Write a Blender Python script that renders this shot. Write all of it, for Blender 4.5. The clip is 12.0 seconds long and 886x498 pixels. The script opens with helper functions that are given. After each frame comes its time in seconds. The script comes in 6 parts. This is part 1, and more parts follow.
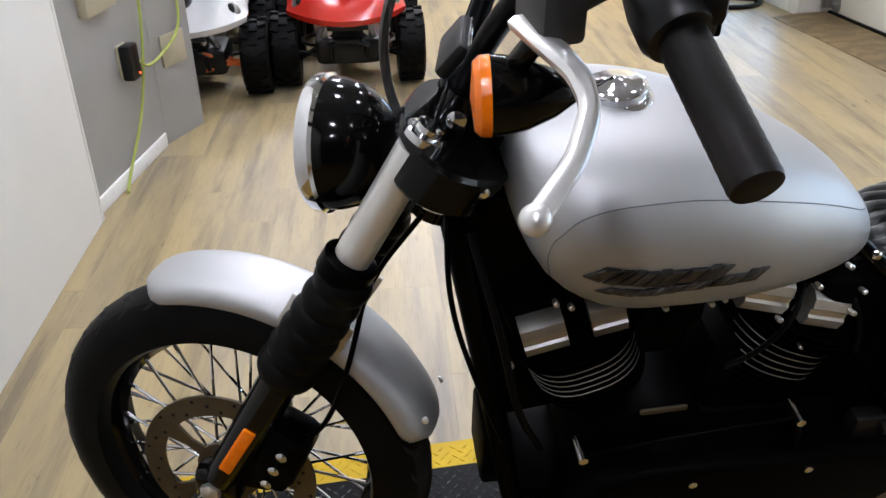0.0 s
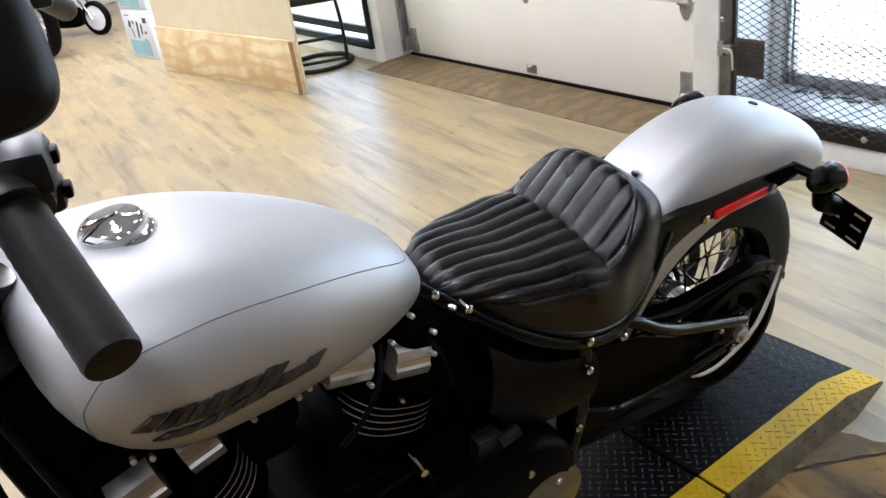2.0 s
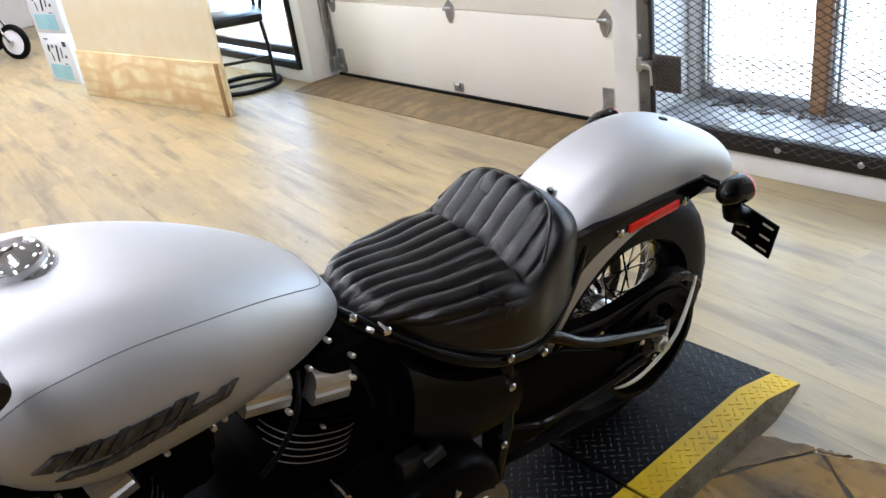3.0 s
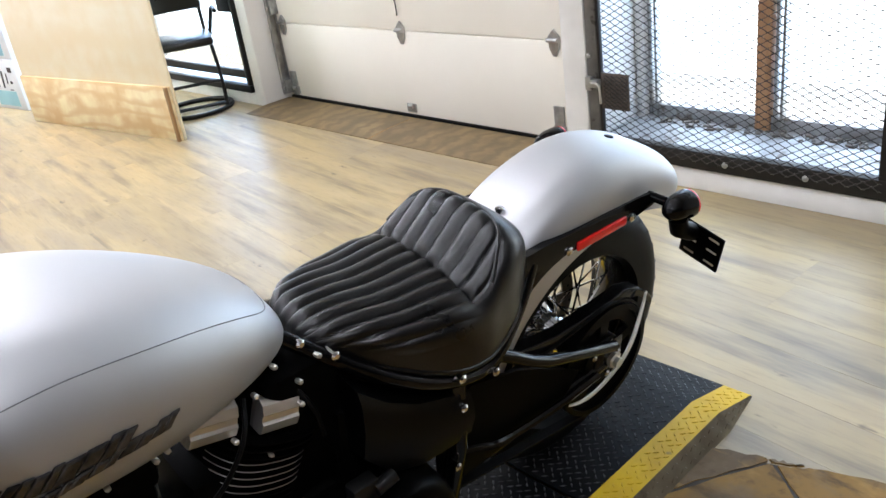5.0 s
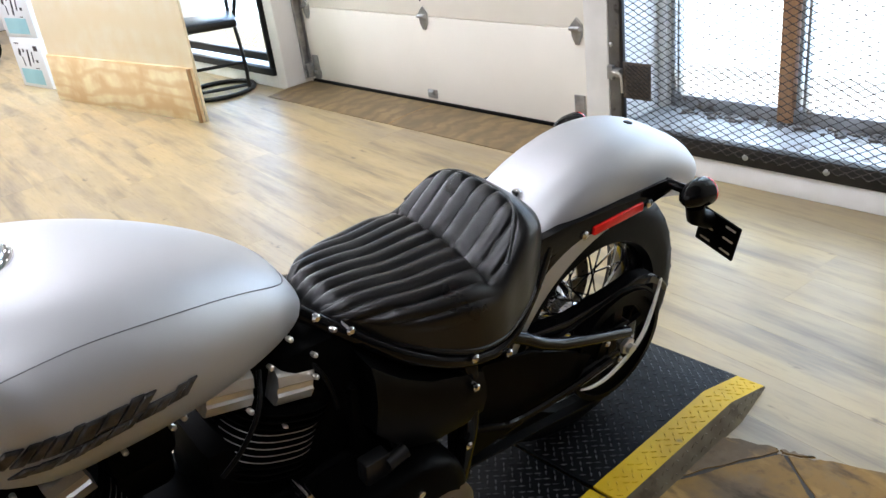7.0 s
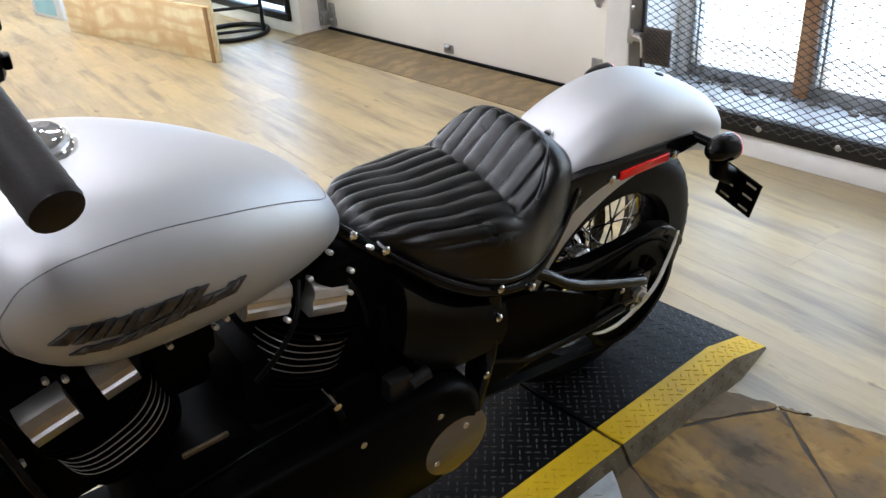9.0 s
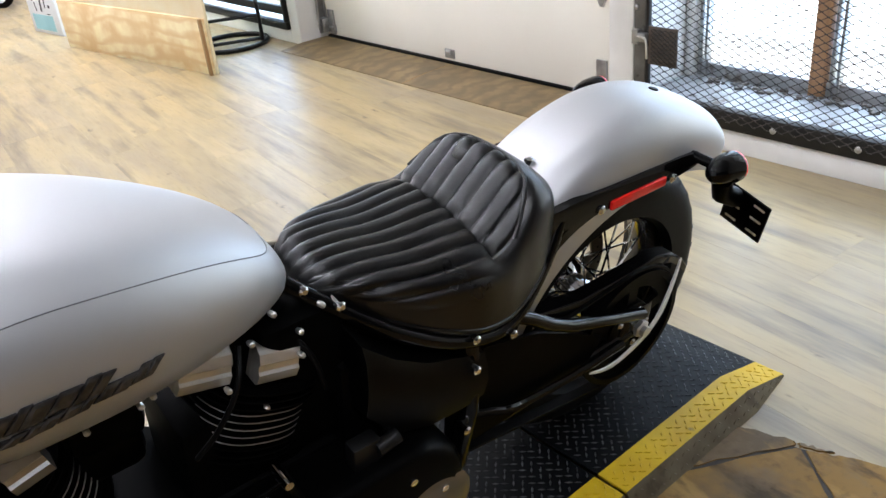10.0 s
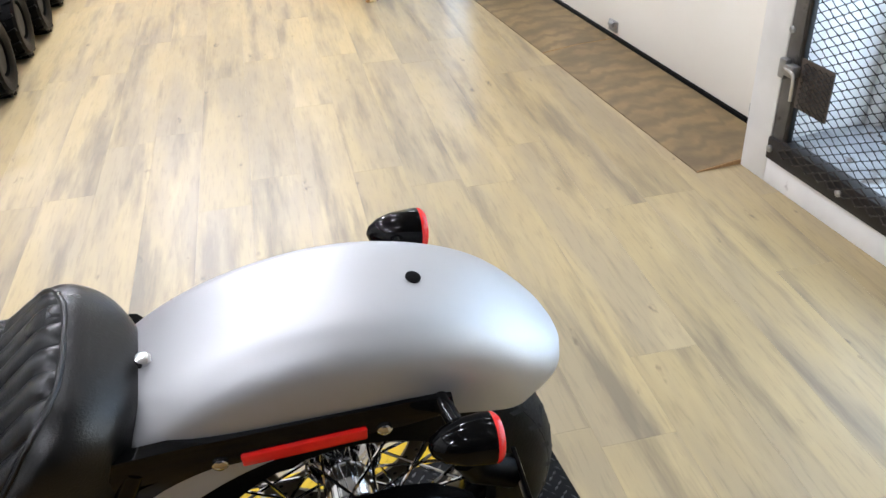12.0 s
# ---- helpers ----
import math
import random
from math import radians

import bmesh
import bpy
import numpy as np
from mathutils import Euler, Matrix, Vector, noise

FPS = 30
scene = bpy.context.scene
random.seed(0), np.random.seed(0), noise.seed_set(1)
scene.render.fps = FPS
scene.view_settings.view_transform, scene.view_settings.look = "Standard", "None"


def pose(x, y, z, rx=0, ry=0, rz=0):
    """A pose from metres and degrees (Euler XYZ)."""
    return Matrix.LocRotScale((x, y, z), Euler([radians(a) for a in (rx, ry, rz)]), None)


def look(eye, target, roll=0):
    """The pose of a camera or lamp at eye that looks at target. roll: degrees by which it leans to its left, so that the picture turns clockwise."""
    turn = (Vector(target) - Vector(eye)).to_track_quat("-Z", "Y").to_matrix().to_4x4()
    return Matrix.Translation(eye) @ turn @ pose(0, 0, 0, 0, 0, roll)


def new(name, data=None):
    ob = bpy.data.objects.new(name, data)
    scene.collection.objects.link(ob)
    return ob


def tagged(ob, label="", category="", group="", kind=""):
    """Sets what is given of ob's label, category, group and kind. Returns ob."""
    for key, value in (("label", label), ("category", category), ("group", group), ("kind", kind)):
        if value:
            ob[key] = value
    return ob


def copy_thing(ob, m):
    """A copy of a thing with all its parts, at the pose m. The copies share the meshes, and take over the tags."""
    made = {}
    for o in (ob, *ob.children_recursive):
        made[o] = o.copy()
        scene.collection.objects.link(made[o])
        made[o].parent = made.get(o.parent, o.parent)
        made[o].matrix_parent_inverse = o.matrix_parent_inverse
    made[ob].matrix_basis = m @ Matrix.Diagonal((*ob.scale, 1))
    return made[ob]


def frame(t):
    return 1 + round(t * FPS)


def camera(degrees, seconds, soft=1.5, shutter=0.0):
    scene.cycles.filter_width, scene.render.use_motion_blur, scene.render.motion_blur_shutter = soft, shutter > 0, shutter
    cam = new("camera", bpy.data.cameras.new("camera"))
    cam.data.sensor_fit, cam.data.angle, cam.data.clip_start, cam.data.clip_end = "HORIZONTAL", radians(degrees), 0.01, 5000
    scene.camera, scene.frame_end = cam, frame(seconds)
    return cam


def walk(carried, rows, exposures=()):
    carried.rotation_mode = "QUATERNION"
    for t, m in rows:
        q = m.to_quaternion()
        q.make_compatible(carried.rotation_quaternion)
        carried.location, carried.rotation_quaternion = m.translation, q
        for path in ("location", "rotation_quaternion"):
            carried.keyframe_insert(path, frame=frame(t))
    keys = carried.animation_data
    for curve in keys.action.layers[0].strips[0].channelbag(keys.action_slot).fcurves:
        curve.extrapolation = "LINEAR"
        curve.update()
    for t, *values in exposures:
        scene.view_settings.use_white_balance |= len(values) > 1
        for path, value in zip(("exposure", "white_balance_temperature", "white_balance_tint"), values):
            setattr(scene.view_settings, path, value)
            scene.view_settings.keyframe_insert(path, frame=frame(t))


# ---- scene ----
cam = camera(56.1, 12.0)
PATH = [
    (0, (0.267, -1.07, 1.343), (0.388, 0.663, 0.352), -0.8),
    (0.3, (0.322, -1.068, 1.382), (0.59, 0.684, 0.454), -4.8),
    (0.5, (0.357, -1.059, 1.391), (0.734, 0.691, 0.498), -6.1),
    (0.6, (0.365, -1.066, 1.393), (0.79, 0.677, 0.536), -6.8),
    (1, (0.416, -1.061, 1.383), (1.008, 0.629, 0.492), -7.8),
    (1.5, (0.452, -1.069, 1.368), (1.172, 0.566, 0.468), -8.6),
    (2, (0.477, -1.078, 1.364), (1.291, 0.513, 0.467), -8.8),
    (2.5, (0.493, -1.091, 1.365), (1.375, 0.468, 0.476), -8.8),
    (3, (0.508, -1.096, 1.365), (1.457, 0.429, 0.485), -8.5),
    (5, (0.528, -1.101, 1.361), (1.57, 0.379, 0.511), -8.4),
    (5.5, (0.528, -1.101, 1.359), (1.568, 0.381, 0.509), -8.4),
    (6, (0.528, -1.103, 1.358), (1.569, 0.371, 0.496), -8.1),
    (6.5, (0.521, -1.11, 1.357), (1.527, 0.392, 0.501), -7.9),
    (7, (0.518, -1.116, 1.352), (1.518, 0.383, 0.484), -7.6),
    (9, (0.425, -1.125, 1.321), (1.412, 0.337, 0.379), -3.7),
    (9.5, (0.412, -1.103, 1.309), (1.435, 0.313, 0.334), -5.5),
    (10, (0.591, -1.039, 1.313), (1.534, 0.451, 0.37), -6.1),
    (10.5, (0.817, -1.049, 1.355), (1.692, 0.494, 0.432), -2.1),
    (10.7, (0.878, -1.041, 1.349), (1.725, 0.5, 0.397), -1.4),
    (11, (1.004, -0.94, 1.323), (1.842, 0.549, 0.283), -1.8),
    (11.3, (1.187, -0.84, 1.336), (2.074, 0.604, 0.273), -2.9),
    (11.5, (1.307, -0.82, 1.347), (2.14, 0.652, 0.28), -4.3),
    (12, (1.63, -0.802, 1.368), (1.945, 0.843, 0.274), -3.3),
]
EXPOSURE = [(0, -0.30), (0.5, -0.15), (1.0, -0.05), (2.5, -0.05), (5.0, 0.0), (7.0, 0.0), (9.0, -0.08), (10.5, 0.0), (12.0, 0.0)]
walk(cam, [(t, look(eye, target, roll)) for t, eye, target, roll in PATH], EXPOSURE)

# ---- world, lights ----
world = bpy.data.worlds.new("world")
scene.world = world
world.use_nodes = True
wn = world.node_tree
sky = wn.nodes.new("ShaderNodeTexSky")
sky.sky_type = "NISHITA"
sky.sun_disc = False
sky.sun_elevation = radians(40)
sky.sun_rotation = radians(60)
wn.links.new(sky.outputs[0], wn.nodes["Background"].inputs[0])
wn.nodes["Background"].inputs[1].default_value = 0.1
scene.view_settings.exposure = 0.0

# rotated frame of the building: u outwards through the window wall, v along it
ROOM = pose(3.12, 1.476, 0, rz=5.7)
CEIL = 3.3


def area(name, m, sx, sy, watts, color):
    li = bpy.data.lights.new(name, "AREA")
    li.shape, li.size, li.size_y, li.energy, li.color = "RECTANGLE", sx, sy, watts, color
    ob = new(name, li)
    ob.matrix_world = m
    return ob


DAY = (0.27, 0.54, 1.0)
WARM = (0.975, 1.0, 1.13)
# daylight in the barred window and the glass door
sun = bpy.data.lights.new("sun", "SUN")
sun.energy, sun.angle, sun.color = 5.0, radians(0.5), (1.0, 0.96, 0.9)
new("sun", sun).matrix_world = ROOM @ look((3, -6, 9), (2.6, 2, 0))
area("window_daylight", ROOM @ pose(0.52, -0.95, 1.15, 0, 90, 0), 1.8, 1.5, 31, DAY)
area("door_daylight", ROOM @ pose(0.35, 3.6, 1.05, 0, 90, 0), 1.9, 1.3, 60, DAY)
# round ceiling lamps in rows, all out of view
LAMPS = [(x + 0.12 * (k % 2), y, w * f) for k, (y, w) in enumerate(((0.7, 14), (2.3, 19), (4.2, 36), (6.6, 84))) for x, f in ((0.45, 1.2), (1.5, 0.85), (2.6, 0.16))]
# extra unseen lamps added to brighten tank, seat, front floor and far quads
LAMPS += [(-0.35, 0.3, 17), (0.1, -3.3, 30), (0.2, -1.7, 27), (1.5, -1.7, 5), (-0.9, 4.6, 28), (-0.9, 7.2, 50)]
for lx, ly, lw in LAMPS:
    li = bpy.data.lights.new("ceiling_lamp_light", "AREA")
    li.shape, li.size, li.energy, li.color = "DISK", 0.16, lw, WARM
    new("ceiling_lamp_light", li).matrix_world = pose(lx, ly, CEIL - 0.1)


# ---- materials ----
def mat(name, col, col2=None, rough=0.5, metal=0.0, scale=6.0, stretch=(1, 1, 1), bump=0.0, bscale=60.0, rand=0.0, coat=0.0,
        rough2=None, lo=0.35, hi=0.65, emit=0.0, spec=0.5, wear=None):
    m = bpy.data.materials.new(name)
    m.use_nodes = True
    nt = m.node_tree
    n, l = nt.nodes, nt.links
    b = n["Principled BSDF"]
    b.inputs["Roughness"].default_value, b.inputs["Metallic"].default_value = rough, metal
    b.inputs["Coat Weight"].default_value = coat
    b.inputs["Coat Roughness"].default_value = 0.08
    b.inputs["Specular IOR Level"].default_value = spec
    col2 = col2 or tuple(c * 0.85 for c in col)
    tc = n.new("ShaderNodeTexCoord")
    mp = n.new("ShaderNodeMapping")
    mp.inputs["Scale"].default_value = stretch
    l.new(tc.outputs["Object"], mp.inputs[0])
    if rand:
        oi = n.new("ShaderNodeObjectInfo")
        mul = n.new("ShaderNodeMath")
        mul.operation = "MULTIPLY"
        mul.inputs[1].default_value = 37.0
        l.new(oi.outputs["Random"], mul.inputs[0])
        l.new(mul.outputs[0], mp.inputs["Location"])
    nz = n.new("ShaderNodeTexNoise")
    nz.inputs["Scale"].default_value, nz.inputs["Detail"].default_value = scale, 6
    l.new(mp.outputs[0], nz.inputs["Vector"])
    rp = n.new("ShaderNodeMapRange")
    rp.inputs[1].default_value, rp.inputs[2].default_value = lo, hi
    l.new(nz.outputs[0], rp.inputs[0])
    mx = n.new("ShaderNodeMix")
    mx.data_type = "RGBA"
    mx.inputs[6].default_value, mx.inputs[7].default_value = (*col, 1), (*col2, 1)
    l.new(rp.outputs[0], mx.inputs[0])
    out = mx.outputs[2]
    if wear:
        wz = n.new("ShaderNodeTexNoise")
        wz.inputs["Scale"].default_value, wz.inputs["Detail"].default_value = wear[1], 8
        l.new(tc.outputs["Object"], wz.inputs["Vector"])
        wr = n.new("ShaderNodeMapRange")
        wr.inputs[1].default_value, wr.inputs[2].default_value = wear[2], wear[2] + 0.08
        l.new(wz.outputs[0], wr.inputs[0])
        wm = n.new("ShaderNodeMix")
        wm.data_type = "RGBA"
        wm.inputs[7].default_value = (*wear[0], 1)
        l.new(out, wm.inputs[6])
        l.new(wr.outputs[0], wm.inputs[0])
        out = wm.outputs[2]
    if rand:
        hs = n.new("ShaderNodeHueSaturation")
        vr = n.new("ShaderNodeMapRange")
        vr.inputs[3].default_value, vr.inputs[4].default_value = 1 - rand, 1 + rand
        l.new(oi.outputs["Random"], vr.inputs[0])
        l.new(vr.outputs[0], hs.inputs["Value"])
        l.new(out, hs.inputs["Color"])
        out = hs.outputs[0]
    l.new(out, b.inputs["Base Color"])
    if rough2 is not None:
        rr = n.new("ShaderNodeMapRange")
        rr.inputs[3].default_value, rr.inputs[4].default_value = rough, rough2
        l.new(nz.outputs[0], rr.inputs[0])
        l.new(rr.outputs[0], b.inputs["Roughness"])
    if bump:
        bz = n.new("ShaderNodeTexNoise")
        bz.inputs["Scale"].default_value, bz.inputs["Detail"].default_value = bscale, 4
        l.new(mp.outputs[0], bz.inputs["Vector"])
        bp = n.new("ShaderNodeBump")
        bp.inputs["Strength"].default_value, bp.inputs["Distance"].default_value = bump, 0.004
        l.new(bz.outputs[0], bp.inputs["Height"])
        l.new(bp.outputs[0], b.inputs["Normal"])
    if emit:
        l.new(out, b.inputs["Emission Color"])
        b.inputs["Emission Strength"].default_value = emit
    return m


def grain(name, col, col2, rough, scale, stretch, distort, bump=0.05, rings=False):
    """Plain-sawn wood: bands bent by noise."""
    m = mat(name, col, col2, rough, bump=bump, bscale=60)
    n, l = m.node_tree.nodes, m.node_tree.links
    b = n["Principled BSDF"]
    src = b.inputs["Base Color"].links[0].from_socket
    tc, mp, wv, rp, mx = n.new("ShaderNodeTexCoord"), n.new("ShaderNodeMapping"), n.new("ShaderNodeTexWave"), n.new("ShaderNodeMapRange"), n.new("ShaderNodeMix")
    mp.inputs["Scale"].default_value = stretch
    wv.wave_type = "RINGS" if rings else "BANDS"
    wv.bands_direction = "Z"
    wv.inputs["Scale"].default_value, wv.inputs["Distortion"].default_value = scale, distort
    wv.inputs["Detail"].default_value, wv.inputs["Detail Scale"].default_value = 3, 0.9
    rp.inputs[1].default_value, rp.inputs[2].default_value, rp.inputs[4].default_value = 0.45, 1.0, 0.75
    mx.data_type = "RGBA"
    mx.inputs[7].default_value = (*col2, 1)
    l.new(tc.outputs["Object"], mp.inputs[0])
    l.new(mp.outputs[0], wv.inputs[0])
    l.new(wv.outputs[1], rp.inputs[0])
    l.new(rp.outputs[0], mx.inputs[0])
    l.new(src, mx.inputs[6])
    l.new(mx.outputs[2], b.inputs["Base Color"])
    return m


M_SILVER = mat("satin_silver_paint", (0.50, 0.503, 0.51), (0.47, 0.473, 0.48), 0.51, 0.88, scale=3, bump=0.02, bscale=900)
M_BLACK = mat("gloss_black_paint", (0.0015, 0.0015, 0.0015), (0.003, 0.003, 0.003), 0.10, scale=5, spec=0.22)
M_SATIN = mat("satin_black_metal", (0.0008, 0.0008, 0.0008), (0.0016, 0.0016, 0.0016), 0.34, scale=9, bump=0.04, bscale=300, spec=0.035)
M_ENGINE = mat("wrinkle_black_metal", (0.0008, 0.0008, 0.0008), (0.0016, 0.0016, 0.0016), 0.5, scale=20, bump=0.15, bscale=500, spec=0.03)
M_RUBBER = mat("tyre_rubber", (0.002, 0.002, 0.002), (0.004, 0.004, 0.004), 0.44, scale=12, bump=0.1, bscale=200, spec=0.08)
M_TREAD = mat("lighter_tread_rubber", (0.005, 0.0048, 0.0045), (0.010, 0.0095, 0.009), 0.6, scale=16, bump=0.15, bscale=200, spec=0.14)
M_GRIP = mat("grip_rubber", (0.0035, 0.003, 0.003), (0.009, 0.006, 0.005), 0.42, scale=18, bump=0.08, bscale=300, spec=0.22)
M_LEATHER = mat("black_vinyl", (0.0014, 0.0014, 0.0016), (0.003, 0.003, 0.003), 0.23, scale=8, bump=0.16, bscale=380, rough2=0.36, spec=0.50)
M_COVER = mat("black_cover_paint", (0.001, 0.001, 0.001), (0.002, 0.002, 0.002), 0.30, scale=9, bump=0.03, bscale=300, spec=0.10)
M_CHROME = mat("chrome", (0.75, 0.75, 0.76), (0.68, 0.68, 0.69), 0.08, 1.0, scale=4)
# tone of the unseen walls, dark to cut bounced light
M_WALLD = mat("unseen_wall_dark_grey", (0.10, 0.10, 0.105), (0.085, 0.085, 0.09), 0.6, scale=2.2, bump=0.08, bscale=120)
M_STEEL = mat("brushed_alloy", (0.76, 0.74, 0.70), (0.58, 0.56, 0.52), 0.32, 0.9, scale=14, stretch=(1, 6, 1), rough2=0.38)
# darker copy of the alloy, with the tank's shade in its colour
M_ROCKER = mat("alloy_tank_shade", (0.42, 0.41, 0.39), (0.30, 0.29, 0.27), 0.32, 0.9, scale=14, rough2=0.40)
M_TUBE = mat("satin_fork_steel", (0.78, 0.77, 0.74), (0.70, 0.69, 0.66), 0.34, 0.7, scale=10)
M_DISC = mat("brake_disc_steel", (0.16, 0.135, 0.095), (0.10, 0.085, 0.06), 0.35, 0.9, scale=10, rough2=0.5)
M_AMBER = mat("amber_lens", (0.95, 0.21, 0.004), (0.8, 0.16, 0.003), 0.2, scale=30, bump=0.2, bscale=150)
M_RED = mat("red_lens", (0.75, 0.014, 0.010), (0.6, 0.01, 0.008), 0.2, scale=30, bump=0.1, bscale=150)
M_GLASS = mat("lamp_glass", (0.40, 0.41, 0.42), (0.26, 0.27, 0.28), 0.05, 0.9, scale=12)
M_GROOVE = mat("dark_groove", (0.17, 0.17, 0.175), (0.13, 0.13, 0.135), 0.5, scale=8)
M_EMBLEM = mat("dark_chrome_emblem", (0.035, 0.033, 0.030), (0.10, 0.095, 0.09), 0.30, 0.8, scale=60)
M_PLATE = mat("black_diamond_plate", (0.0015, 0.0017, 0.002), (0.004, 0.0043, 0.0046), 0.42, 0.0, scale=7, rough2=0.55, bump=0.05, bscale=90, spec=0.09, wear=((0.022, 0.022, 0.022), 30, 0.68))
M_PLATET = mat("worn_tread_lozenge", (0.11, 0.112, 0.116), (0.03, 0.03, 0.031), 0.32, 0.6, scale=40)
M_YELLOW = mat("yellow_safety_paint", (0.62, 0.41, 0.010), (0.47, 0.30, 0.010), 0.5, scale=7, bump=0.06, bscale=90, spec=0.2, wear=((0.20, 0.14, 0.03), 22, 0.69))
M_BARE = mat("bare_diamond_plate", (0.17, 0.145, 0.10), (0.10, 0.08, 0.052), 0.4, 0.6, scale=12, rough2=0.5, wear=((0.09, 0.075, 0.05), 18, 0.58))
M_WALL = mat("white_wall_paint", (0.78, 0.77, 0.74), (0.73, 0.72, 0.69), 0.6, scale=2.2, bump=0.08, bscale=120)
# white wall paint greyed to hold the recess's shade in its colour
M_WALLB = mat("white_paint_shade_tinted", (0.36, 0.355, 0.345), (0.31, 0.305, 0.295), 0.5, scale=2.5, bump=0.05, bscale=90)
M_TRIM = mat("white_trim_paint", (0.80, 0.79, 0.76), (0.70, 0.69, 0.66), 0.45, scale=5, wear=((0.45, 0.43, 0.40), 14, 0.68))
M_DOOR = mat("cream_steel_door", (0.86, 0.82, 0.73), (0.82, 0.78, 0.69), 0.5, scale=2, bump=0.05, bscale=200)
M_CEIL = mat("unseen_ceiling_grey", (0.42, 0.42, 0.42), (0.36, 0.36, 0.36), 0.8, scale=3)
M_PLY = grain("pine_plywood", (0.88, 0.78, 0.50), (0.70, 0.49, 0.24), 0.55, 1.5, (0.9, 1.0, 2.2), 10.0, 0.05)
M_PLYL = grain("pine_plywood_light", (0.90, 0.84, 0.64), (0.87, 0.77, 0.53), 0.55, 0.9, (0.8, 1.0, 0.9), 9.0)
M_PLYE = mat("plywood_edge", (0.42, 0.25, 0.11), (0.30, 0.17, 0.07), 0.6, scale=30, stretch=(8, 8, 0.5))
M_RAMP = grain("worn_ramp_plywood", (0.24, 0.165, 0.072), (0.12, 0.08, 0.036), 0.48, 3.0, (4.0, 0.9, 1.0), 6.0, 0.1, True)
M_GROUT = mat("dark_joint", (0.05, 0.04, 0.03), (0.03, 0.025, 0.02), 0.8, scale=20, bump=0.2, bscale=80)
M_MESH = mat("dark_expanded_metal", (0.030, 0.027, 0.024), (0.05, 0.042, 0.035), 0.5, 0.5, scale=30)
M_FRAME = mat("dark_bronze_steel", (0.013, 0.012, 0.011), (0.024, 0.021, 0.018), 0.45, 0.4, scale=12, rough2=0.6)
M_LOCKP = mat("brown_lock_plate", (0.10, 0.078, 0.058), (0.06, 0.047, 0.036), 0.5, 0.3, scale=20)
M_STILE = mat("worn_grey_steel", (0.17, 0.165, 0.155), (0.10, 0.097, 0.09), 0.45, 0.5, scale=9, rough2=0.6, wear=((0.05, 0.045, 0.04), 20, 0.6))
M_GALV = mat("galvanised_steel", (0.45, 0.45, 0.44), (0.32, 0.32, 0.31), 0.36, 0.9, scale=22, rough2=0.5)
M_WOODJ = mat("redwood_mullion", (0.46, 0.25, 0.12), (0.34, 0.17, 0.08), 0.5, scale=6, stretch=(6, 6, 0.6))
M_SILL = mat("dusty_aluminium_sill", (0.42, 0.43, 0.44), (0.28, 0.28, 0.28), 0.5, 0.3, scale=9, bump=0.2, bscale=60, wear=((0.16, 0.14, 0.12), 12, 0.58))
M_CONC = mat("pale_concrete", (0.80, 0.81, 0.82), (0.70, 0.71, 0.72), 0.8, scale=3, bump=0.15, bscale=30)
M_PLASTIC = mat("black_plastic", (0.004, 0.004, 0.004), (0.007, 0.007, 0.007), 0.36, scale=14, spec=0.3)
M_ATVW = mat("white_atv_plastic", (0.74, 0.74, 0.74), (0.66, 0.66, 0.67), 0.25, scale=3, coat=0.3)
M_ATVR = mat("red_atv_plastic", (0.62, 0.035, 0.022), (0.52, 0.025, 0.018), 0.24, scale=3, coat=0.3)
M_ORANGE = mat("orange_powder_coat", (0.62, 0.13, 0.02), (0.5, 0.09, 0.015), 0.35, scale=8)
M_LIME = mat("lime_extension_cord", (0.40, 0.46, 0.10), (0.33, 0.38, 0.08), 0.5, scale=20)
M_IVORY = mat("ivory_plastic", (0.46, 0.41, 0.30), (0.40, 0.355, 0.25), 0.45, scale=6)
M_BOX = mat("printed_white_carton", (0.72, 0.74, 0.75), (0.66, 0.69, 0.70), 0.6, scale=4)
M_TEAL = mat("pale_teal_print", (0.34, 0.60, 0.64), (0.28, 0.52, 0.57), 0.6, scale=4)
M_INK = mat("black_print", (0.05, 0.05, 0.055), (0.03, 0.03, 0.03), 0.6, scale=6)
M_LAMP = mat("led_diffuser", (1.0, 0.95, 0.88), (1.0, 0.95, 0.88), 0.4, emit=6.0)
M_SKYCARD = mat("bright_outdoors", (0.86, 0.93, 1.0), (1.0, 1.0, 1.0), 0.9, scale=0.6, emit=3.0)


